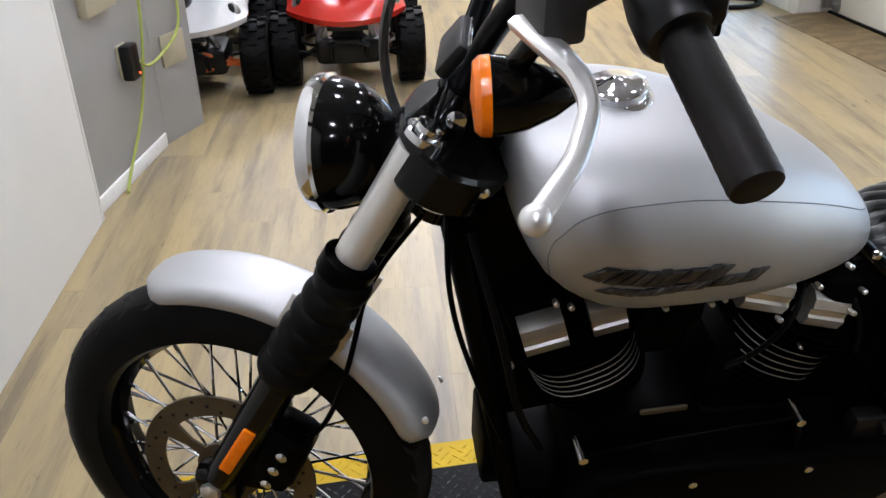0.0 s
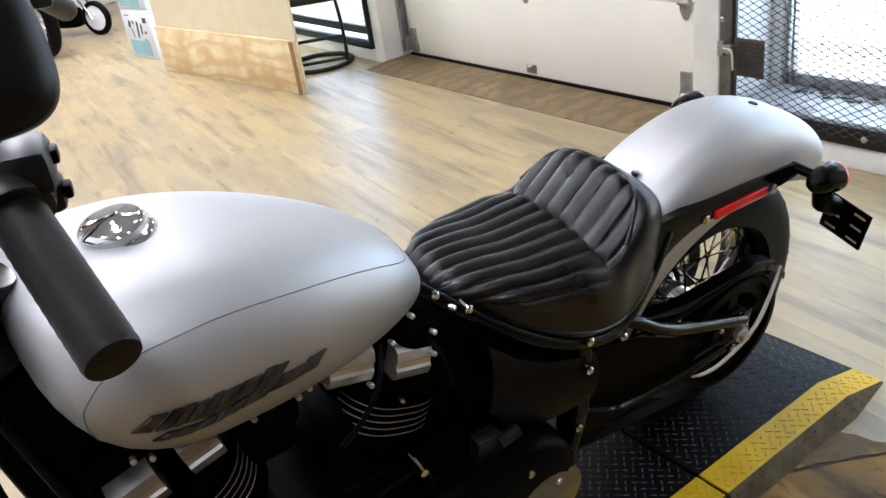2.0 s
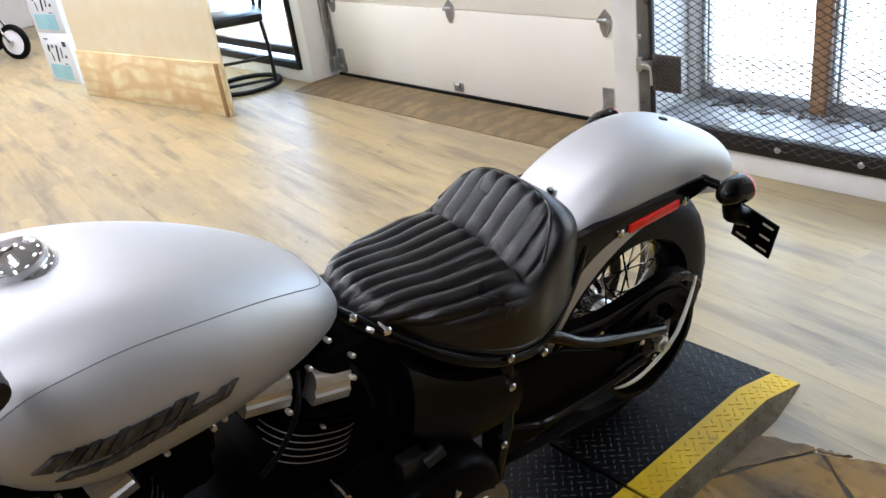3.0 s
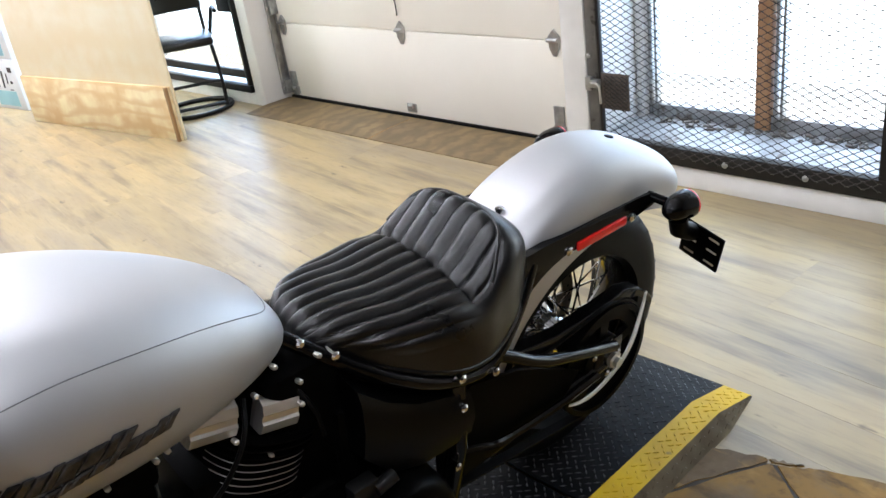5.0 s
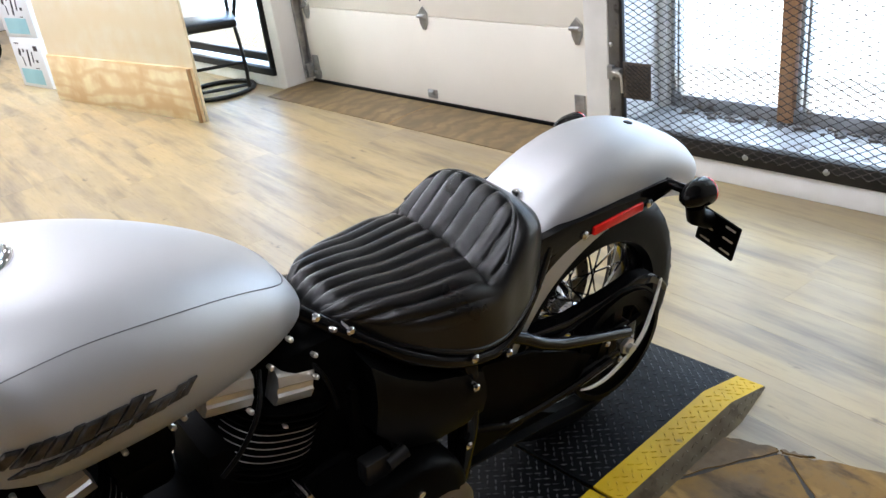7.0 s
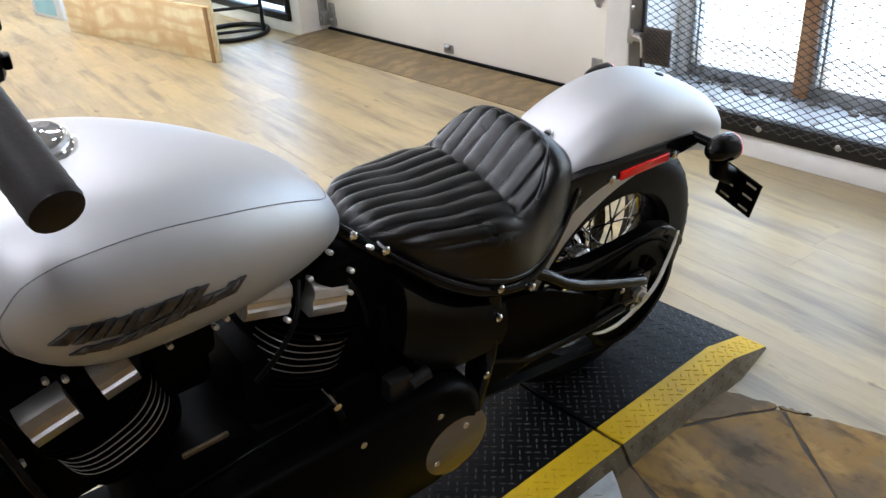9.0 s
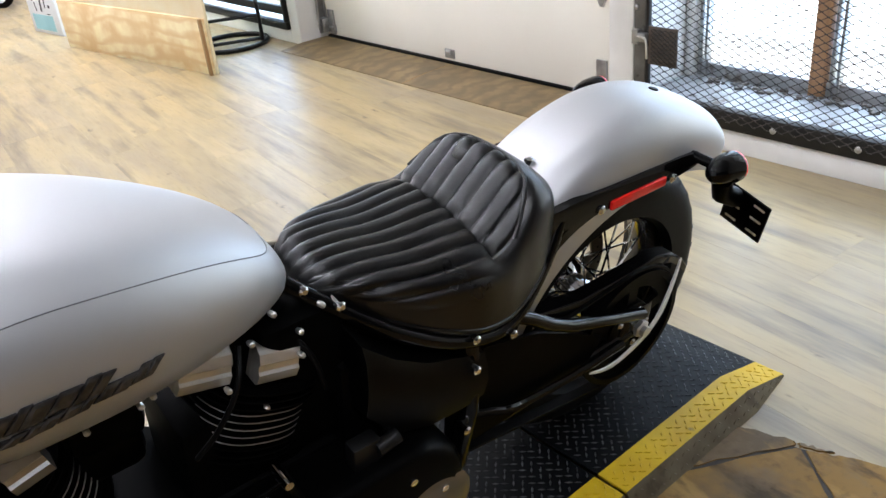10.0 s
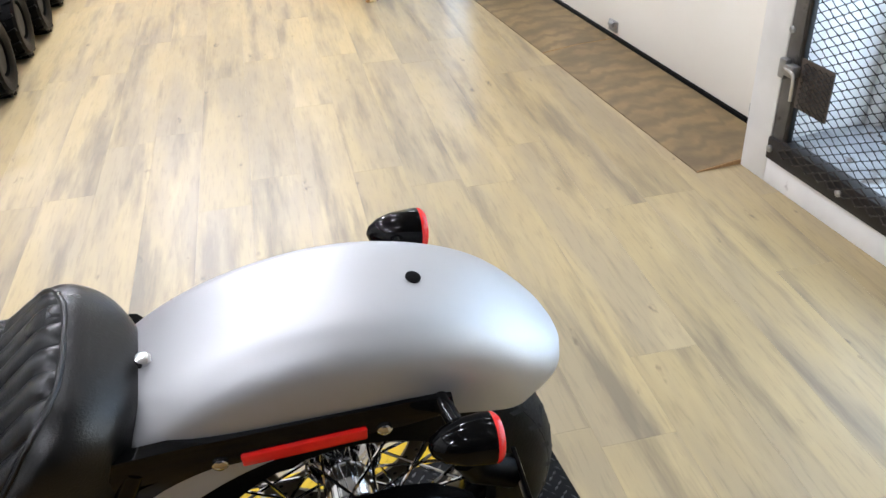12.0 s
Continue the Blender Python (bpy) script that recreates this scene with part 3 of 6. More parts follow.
    for i in range(160):
        a, b = rnd.uniform(0.30, 0.385), rnd.uniform(-2.3, -0.2)
        s = rnd.uniform(0.003, 0.011)
        sh.box((a, b, 0.145 + s * 0.3), (s * 2, s * 3, s), 0.002, Matrix.Rotation(rnd.uniform(0, 3), 4, "Z"))
    tagged(part("debris", sh, M_SILLD, win, "grey grit along the sill"), kind="stuff")
    part("mullion", S().box((0.42, -0.727, 1.16), (0.08, 0.064, 2.05), 0.006), M_WOODJ, win, "redwood mullion")
    for v in (-0.185, -0.215, -0.777, -0.806, -1.55):
        part("channel", S().box((0.41, v, 1.16), (0.04, 0.013, 2.05), 0.003), M_GALV, win, "galvanised screen channel")
    part("jamb", S().box((0.41, -0.148, 1.16), (0.09, 0.044, 2.05), 0.004), M_TRIM, win, "white painted jamb")
    part("bottom_frame", S().box((0.43, -1.36, 0.17), (0.06, 2.4, 0.055), 0.004), M_SILL, win)
    gl = part("pane", S().box((0.465, -1.36, 1.18), (0.006, 2.40, 1.98)), M_PANE, win)
    gl.visible_shadow = False
    # black framed glass door
    d = thing("door_2", "black framed glass shop door with daylight behind", "door", ROOM, kind="structure")
    a, b, t, lo = 2.66, 4.28, 2.08, 0.088
    part("door_frame", S().box((0.0, a + 0.015, (t + lo) / 2), (0.05, 0.030, t - lo - 0.10), 0.004), M_PLASTIC, d)
    part("door_frame", S().box((0.0, b, (t + lo) / 2), (0.05, 0.05, t - lo - 0.10), 0.004), M_PLASTIC, d)
    part("bottom_rail", S().box((0.0, (a + b) / 2, lo + 0.024), (0.05, b - a, 0.048), 0.004), M_PLASTIC, d)
    part("top_rail", S().box((0.0, (a + b) / 2, t - 0.024), (0.05, b - a, 0.048), 0.004), M_PLASTIC, d)
    part("inner_frame", S().box((0.045, a + 0.075, 1.10), (0.03, 0.035, 1.84), 0.003), M_PLASTIC, d)
    part("inner_frame", S().box((0.045, (a + b) / 2 + 0.03, lo + 0.105), (0.03, b - a - 0.16, 0.055), 0.003), M_PLASTIC, d)
    part("lock_box", S().box((0.01, a + 0.13, 0.74), (0.06, 0.16, 0.24), 0.012), M_PLASTIC, d, "black lock box")
    part("wire_mesh", expanded_mesh(a + 0.09, b - 0.04, 0.20, 1.6, 0.06, 0.05, 0.028, 0.0012), M_MESH, d)
    gl = part("pane", S().box((0.05, (a + b) / 2, 1.05), (0.006, b - a - 0.06, 1.95)), M_PANE, d)
    gl.visible_shadow = False
    part("door_sill", S().box((0.22, (a + b) / 2, 0.095), (0.38, b - a - 0.02, 0.02), 0.004), M_CONC, d)
    # pale ground and light outdoors
    g = part("ground", S().box((3.3, 0, -0.11), (5.6, 30, 0.1)), M_CONC, m=ROOM)
    tagged(g, "pale concrete ground outdoors", "ground", kind="structure")
    bd = part("backdrop", S().box((1.75, 0, 2.5), (0.05, 34, 7.0)), M_SKYCARD, m=ROOM)
    tagged(bd, "overexposed bright outdoors beyond the windows", "backdrop", kind="structure")


def pane_material():
    m = bpy.data.materials.new("clear_pane")
    m.use_nodes = True
    n, l = m.node_tree.nodes, m.node_tree.links
    n.remove(n["Principled BSDF"])
    tr, gl, mi = n.new("ShaderNodeBsdfTransparent"), n.new("ShaderNodeBsdfGlossy"), n.new("ShaderNodeMixShader")
    tr.inputs[0].default_value = (0.94, 0.97, 0.98, 1)
    gl.inputs["Roughness"].default_value = 0.02
    mi.inputs[0].default_value = 0.06
    l.new(tr.outputs[0], mi.inputs[1])
    l.new(gl.outputs[0], mi.inputs[2])
    l.new(mi.outputs[0], n["Material Output"].inputs[0])
    return m


M_PANE = pane_material()
M_SILLD = mat("grey_grit", (0.16, 0.14, 0.12), (0.09, 0.08, 0.07), 0.8, scale=40)


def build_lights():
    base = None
    # one fixture at every unseen lamp, the added ones too
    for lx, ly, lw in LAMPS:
        ob = thing("ceiling_light", "unseen round white ceiling lamp, switched on", "ceiling light", pose(lx, ly, CEIL), group="ceiling lights")
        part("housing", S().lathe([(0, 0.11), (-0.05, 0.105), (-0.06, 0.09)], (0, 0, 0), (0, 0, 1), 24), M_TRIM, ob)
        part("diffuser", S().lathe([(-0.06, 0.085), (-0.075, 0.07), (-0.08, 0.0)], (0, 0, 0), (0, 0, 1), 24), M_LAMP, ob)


build_shell()
build_garage_door()
build_window()
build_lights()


# ---- platform under the motorcycle ----
PLAT = pose(2.109, -0.105, 0, rz=5.7)
PH = 0.05


def tread(sh, x0, x1, y0, y1, zf, pitch=0.027, normal=(0, 0, 1)):
    """Raised lozenge bars, turned by a quarter in alternate places."""
    y = y0 + pitch * 0.5
    row = 0
    while y < y1 - pitch * 0.3:
        x = x0 + pitch * (0.5 if row % 2 == 0 else 1.0)
        col = 0
        while x < x1 - pitch * 0.3:
            ang = radians(45 if (col + row) % 2 else -45)
            c, s = math.cos(ang), math.sin(ang)
            pts = [(-0.0098, 0), (0, -0.0028), (0.0098, 0), (0, 0.0028)]
            base = [(x + a * c - b * s, y + a * s + b * c) for a, b in pts]
            top = [(x + a * 0.55 * c - b * 0.4 * s, y + a * 0.55 * s + b * 0.4 * c) for a, b in pts]
            vs = [(a, b, zf(a, b) - 0.0005) for a, b in base] + [(a, b, zf(a, b) + 0.0019) for a, b in top]
            sh.add(vs, [(0, 1, 5, 4), (1, 2, 6, 5), (2, 3, 7, 6), (3, 0, 4, 7), (4, 5, 6, 7)])
            x += pitch
            col += 1
        y += pitch * 0.5
        row += 1
    return sh


def platform_module(x0, x1, taper, near, far):
    """One steel deck: black tread plate, yellow edge strips, bare folded sides."""
    ob = thing("display_platform", "black diamond plate platform with yellow painted edges", "platform", PLAT, group="platform decks")

    def zf(x, y):
        return PH if x < taper else max(0.004, PH - (PH - 0.006) * (x - taper) / (x1 - taper))
    yw = 0.075
    xs = [x0, taper, x1] if taper < x1 else [x0, x1]
    for nm, a, b, material, lab in (("deck_plate", near + yw, far - yw, M_PLATE, ""), ("edge_strip", near, near + yw, M_YELLOW, "yellow painted edge strip"), ("edge_strip", far - yw, far, M_YELLOW, "yellow painted edge strip")):
        sh = S()
        rings = [[(x, a, zf(x, a)), (x, b, zf(x, b)), (x, b, max(zf(x, b) - 0.006, 0.0)), (x, a, max(zf(x, a) - 0.006, 0.0))] for x in xs]
        sh.loft(rings)
        pl = part(nm, sh, material, ob, lab, angle=20)
        tagged(part("tread", tread(S(), x0, x1, a, b, zf), M_PLATET if material is M_PLATE else material, pl, angle=20), kind="stuff")
    for y, s in ((near, -1), (far, 1)):
        sh = S()
        rings = [[(x, y, zf(x, y) - 0.001), (x, y + 0.028 * s * zf(x, y) / PH, 0.001), (x, y + 0.022 * s * zf(x, y) / PH, 0.0), (x, y - 0.006 * s, zf(x, y) - 0.007)] for x in xs]
        sh.loft(rings)
        k = 0
        x = x0 + 0.02
        while x < x1 - 0.02:
            h = zf(x, y)
            for f in (0.3, 0.7):
                zz = h * f
                yy = y + 0.028 * s * (1 - f) * h / PH
                d = 0.007 if (k + (f > 0.5)) % 2 else -0.007
                sh.add([(x - 0.008, yy, zz - d), (x, yy - 0.000, zz + 0.003), (x + 0.008, yy, zz + d), (x, yy, zz - 0.003), (x, yy + 0.002 * s, zz)], [(0, 1, 4), (1, 2, 4), (2, 3, 4), (3, 0, 4)])
            x += 0.02
            k += 1
        part("side_plate", sh, M_BARE, ob, "bare diamond plate side", angle=20)
    return ob


platform_module(-0.590, 0.016, -0.145, 0.0, 0.60)
for k in (1, 2, 3):
    platform_module(-0.60 * (k + 1) + 0.010, -0.60 * k, 9.0, 0.0, 0.60)


def build_side_ramp():
    """Bare plate that slopes from the platform's edge to the floor, with a rounded end."""
    ob = thing("side_ramp", "bare silver diamond plate side ramp against the platform", "ramp", PLAT)

    def zf(x, y):
        return max(0.004, 0.052 + (y + 0.036) * 0.256)
    edge = [(-0.675, -0.036), (-0.690, -0.062), (-0.715, -0.096), (-0.750, -0.140), (-0.790, -0.185), (-0.815, -0.222)]
    rings = []
    for x, y in edge[::-1]:
        rings.append([(-1.15, y, zf(x, y)), (x, y, zf(x, y)), (x, y, zf(x, y) - 0.003), (-1.15, y, zf(x, y) - 0.003)])
    sheet = part("sheet", S().loft(rings), M_GALV, ob, angle=20)
    td = tread(S(), -1.15, -0.815, -0.215, -0.042, zf)
    tread(td, -0.815, -0.735, -0.125, -0.042, zf)
    tagged(part("tread", td, M_GALV, sheet, angle=20), kind="stuff")


build_side_ramp()


# ---- motorcycle ----
# local frame: x rearwards from the front axle, y to the machine's right, z up from the deck
BIKE = pose(0, 0.0572, PH, rz=2.3) @ pose(0, 0, 0, rx=10)
RAKE = radians(30)
AX0 = Vector((-0.157, 0, 0))
STEER = Matrix.Translation(AX0) @ Matrix.Rotation(radians(-22), 4, Vector((math.sin(RAKE), 0, math.cos(RAKE)))) @ Matrix.Translation(-AX0)
STEERB = Matrix.Translation(AX0) @ Matrix.Rotation(radians(-12), 4, Vector((math.sin(RAKE), 0, math.cos(RAKE)))) @ Matrix.Translation(-AX0)
bike = thing("motorcycle", "satin silver cruiser motorcycle leaning on its stand", "motorcycle", BIKE)


def tyre_shape(c, R, w, rim):
    """Tyre with a round carcass and open tread grooves round its crown."""
    h = R - rim
    prof = []
    n = 22
    for k in range(n + 1):
        t = math.pi * (k / n) - math.pi / 2
        y = w / 2 * math.sin(t) * (1.0 if abs(math.sin(t)) < 0.97 else 0.98)
        r = rim + 0.004 + h * (max(math.cos(t), 0) ** 0.62) * 0.995
        prof.append((y, r))
    prof += [(w * 0.36, rim - 0.004), (-w * 0.36, rim - 0.004)]
    return S().lathe(prof, c, (0, 1, 0), 72, closed=True)


def tread_cuts(c, R, w, count, rim):
    """Slanting black quads on the crown that paint the shade of tread grooves."""
    sh = S()
    for k in range(count):
        for s in (-1, 1):
            for (t0, y0), (t1, y1) in (((0.0, 0.10), (0.35, 0.30)), ((0.35, 0.30), (0.20, 0.62)), ((0.20, 0.62), (0.62, 0.80))):
                ring = []
                for t, yy in ((t0, y0), (t1, y1)):
                    a = (k + t + (0.5 if s > 0 else 0)) * math.tau / count
                    y = c[1] + s * yy * w / 2
                    q = math.asin(min(0.999, yy * 0.99))
                    r = rim + 0.0056 + (R - rim) * (max(math.cos(q), 0) ** 0.62) * 0.995
                    d = 0.0065 / R
                    ring.append([(c[0] + r * math.cos(a - d), y, c[2] + r * math.sin(a - d)), (c[0] + r * math.cos(a + d), y, c[2] + r * math.sin(a + d))])
                sh.add([ring[0][0], ring[0][1], ring[1][1], ring[1][0]], [(0, 1, 2, 3)])
    return sh


# black that stands for the shade inside grooves and vent holes
M_CUT = mat("tread_groove_shadow", (0.003, 0.003, 0.003), (0.004, 0.004, 0.004), 0.9, scale=8)


def wheel(name, c, R, w, rim, hubr, hubw, m, spokes=40, discside=-0.06, disc=True, rimw=0.55):
    cx, cy, cz = c
    rw = w * rimw
    prof = [(-rw / 2, rim + 0.010), (-rw / 2, rim + 0.002), (-rw / 2 + 0.008, rim - 0.008), (-rw * 0.22, rim - 0.014), (0, rim - 0.022), (rw * 0.22, rim - 0.014), (rw / 2 - 0.008, rim - 0.008), (rw / 2, rim + 0.002), (rw / 2, rim + 0.010), (rw / 2 - 0.006, rim + 0.006), (0, rim - 0.012), (-rw / 2 + 0.006, rim + 0.006)]
    wh = part(name, S().lathe(prof, c, (0, 1, 0), 64, closed=True), M_BLACK, bike, "spoked wheel with a black rim", m=m)
    part("tyre", tyre_shape(c, R, w, rim), M_RUBBER, wh, "black rubber tyre")
    band = []
    for k in range(17):
        q = math.asin(0.66) * (k / 8 - 1)
        band.append((w / 2 * math.sin(q), rim + 0.0045 + (R - rim) * (math.cos(q) ** 0.62) * 0.995))
    band += [(y, r - 0.004) for y, r in band[::-1]]
    part("tread_band", S().lathe(band, c, (0, 1, 0), 72, closed=True), M_TREAD, wh, "lighter black tread band")
    tagged(part("tread", tread_cuts(c, R, w, 34, rim), M_CUT, wh), kind="stuff")
    hb = S().lathe([(-hubw, 0.022), (-hubw, hubr), (-hubw + 0.008, hubr + 0.006), (-hubw + 0.016, hubr), (-hubw + 0.03, hubr * 0.62), (hubw - 0.03, hubr * 0.62), (hubw - 0.016, hubr), (hubw - 0.008, hubr + 0.006), (hubw, hubr), (hubw, 0.022)], c, (0, 1, 0), 32)
    part("hub", hb, M_CHROME, wh)
    for k in range(spokes):
        s = -1 if k % 2 else 1
        a = k * math.tau / spokes
        lean = radians(38) * (1 if (k // 2) % 2 else -1)
        p = (cx + hubr * math.cos(a + lean * 0.9), cy + s * (hubw - 0.008), cz + hubr * math.sin(a + lean * 0.9))
        q = (cx + (rim - 0.016) * math.cos(a), cy + s * 0.006, cz + (rim - 0.016) * math.sin(a))
        sp = S().cyl(p, q, 0.0025, n=6)
        e = (Vector(q) - Vector(p)).normalized()
        sp.cyl(Vector(q) - e * 0.02, q, 0.0034, n=6)
        part("spoke", sp, M_CHROME, wh)
    if disc:
        y0 = discside
        sh = S().lathe([(0, 0.148), (0.005, 0.148), (0.005, 0.112), (0, 0.112)], (cx, y0, cz), (0, 1, 0), 48, closed=True)
        for k in range(5):
            a = k * math.tau / 5
            sh.loft([[(cx + r * math.cos(a + da), y0 + dy, cz + r * math.sin(a + da)) for dy, da in ((0, -wd), (0.005, -wd), (0.005, wd), (0, wd))] for r, wd in ((0.045, 0.25), (0.08, 0.10), (0.116, 0.16))])
        sh.lathe([(0, 0.055), (0.006, 0.055), (0.006, 0.03), (0, 0.03)], (cx, y0, cz), (0, 1, 0), 24, closed=True)
        part("brake_disc", sh, M_DISC, wh, "bronze grey brake disc")
        # black dots paint the shade inside the disc's vent holes
        dots = S()
        for k in range(36):
            a = k * math.tau / 36
            r = (0.120, 0.130, 0.140)[k % 3]
            dots.cyl((cx + r * math.cos(a), y0 - 0.0007, cz + r * math.sin(a)), (cx + r * math.cos(a), y0 + 0.003, cz + r * math.sin(a)), 0.0033, n=8)
        tagged(part("vent_holes", dots, M_CUT, wh), kind="stuff")
    return wh


FA, RA = (0.0, 0.0, 0.318), (1.632, 0.018, 0.320)
wheel("front_wheel", FA, 0.318, 0.108, 0.236, 0.040, 0.050, STEER, discside=-0.064)
wheel("rear_wheel", RA, 0.320, 0.142, 0.210, 0.055, 0.058, None, discside=0.09, rimw=0.76)

# tank
TANK = [(0.402, 0.050, 0.912, 0.880), (0.408, 0.098, 0.930, 0.845), (0.425, 0.145, 0.943, 0.800), (0.46, 0.178, 0.951, 0.750), (0.53, 0.193, 0.956, 0.710), (0.62, 0.184, 0.946, 0.695),
        (0.72, 0.165, 0.915, 0.690), (0.81, 0.134, 0.874, 0.691), (0.88, 0.101, 0.829, 0.699), (0.925, 0.066, 0.781, 0.713), (0.942, 0.030, 0.738, 0.731)]


def tank_point(x, a):
    """Point of the tank's skin at station x; a = 0 at the top, quarter turn at the left side."""
    w, zt, zb = interp(TANK, x)
    zm = zb + (zt - zb) * 0.472
    c, s = math.cos(a), math.sin(a)
    e = 0.684
    y = -w * math.copysign(abs(s) ** e, s)
    h = (zt - zm) if c > 0 else (zm - zb)
    z = zm + h * math.copysign(abs(c) ** (0.99 if c > 0 else 0.79), c)
    return Vector((x, y, z))


def build_tank():
    xs = [0.402, 0.405, 0.41, 0.418, 0.43, 0.447] + [0.47 + i * 0.022 for i in range(20)] + [0.905, 0.92, 0.932, 0.938, 0.942]
    n = 56
    rings = [[tank_point(x, k * math.tau / n) for k in range(n)] for x in xs]
    tk = part("fuel_tank", S().loft(rings), M_SILVER, bike, "satin silver teardrop fuel tank")
    for s in (1, -1):
        pts = []
        for x, a in [(0.447, 2.15), (0.439, 1.88), (0.439, 1.62), (0.446, 1.40), (0.466, 1.10), (0.505, 0.95), (0.56, 0.895), (0.65, 0.870), (0.75, 0.835), (0.83, 0.81), (0.884, 0.79), (0.904, 0.70), (0.914, 0.45), (0.916, 0.0)]:
            pts.append((x, a * s))
        fine = []
        for i in range(len(pts) - 1):
            for k in range(6):
                t = k / 6
                fine.append((pts[i][0] * (1 - t) + pts[i + 1][0] * t, pts[i][1] * (1 - t) + pts[i + 1][1] * t))
        for _ in range(8):
            fine = [fine[0]] + [((p[0] + 2 * q[0] + r[0]) / 4, (p[1] + 2 * q[1] + r[1]) / 4) for p, q, r in zip(fine, fine[1:], fine[2:])] + [fine[-1]]
        path = [tank_point(x, a) for x, a in fine]
        part("seam", S().tube(path, 0.0009, 6), M_GROOVE, tk, "dark styling seam")
    cap = S().lathe([(-0.012, 0.047), (0.004, 0.049), (0.007, 0.047), (0.009, 0.041), (0.020, 0.042), (0.023, 0.040), (0.026, 0.033), (0.027, 0.020), (0.029, 0.017), (0.030, 0.0)], (0.552, 0.008, 0.944), (-0.10, 0.04, 1), 40)
    part("fuel_cap", cap, M_CHROME, tk, "chrome screw fuel cap")
    # maker's emblem as plain slanted strokes in two overlapping rows
    rnd = random.Random(5)
    nrm = Vector((0, -1, 0.1)).normalized()
    for row, (xa, xb, a0, ht) in enumerate(((0.489, 0.650, 1.575, 0.070), (0.505, 0.702, 1.695, 0.056))):
        x = xa
        while x < xb:
            wd = rnd.choice((0.012, 0.015, 0.018, 0.024))
            up, dn = ht * rnd.uniform(0.75, 1.25), ht * rnd.uniform(0.85, 1.15)
            aa = a0 - (x - 0.6) * (0.30 if row == 0 else 0.72)
            rings = []
            for lift, k in ((-0.003, 1.0), (0.003, 1.0), (0.0048, 0.55)):
                ring = []
                for da, e in ((-up, 0.0), (-up, 1.0), (dn, 1.0), (dn, 0.0)):
                    xx = x + wd * (0.5 + (e - 0.5) * k) - da * k * 0.16
                    ring.append(tank_point(xx, aa + da * (0.25 + 0.75 * k)) + nrm * lift)
                rings.append(ring)
            part("emblem_bar", S().loft(rings), M_EMBLEM, tk, "dark chrome slanted emblem stroke", angle=15)
            x += wd + rnd.choice((0.0025, 0.0035, 0.005))


build_tank()

# rear fender: crown radius by the angle round the axle, skirts down to an arc
FENDER = [(-124, 0.450), (-112, 0.457), (-100, 0.461), (-88, 0.463), (-76, 0.460), (-64, 0.454), (-52, 0.438), (-46.4, 0.431)]


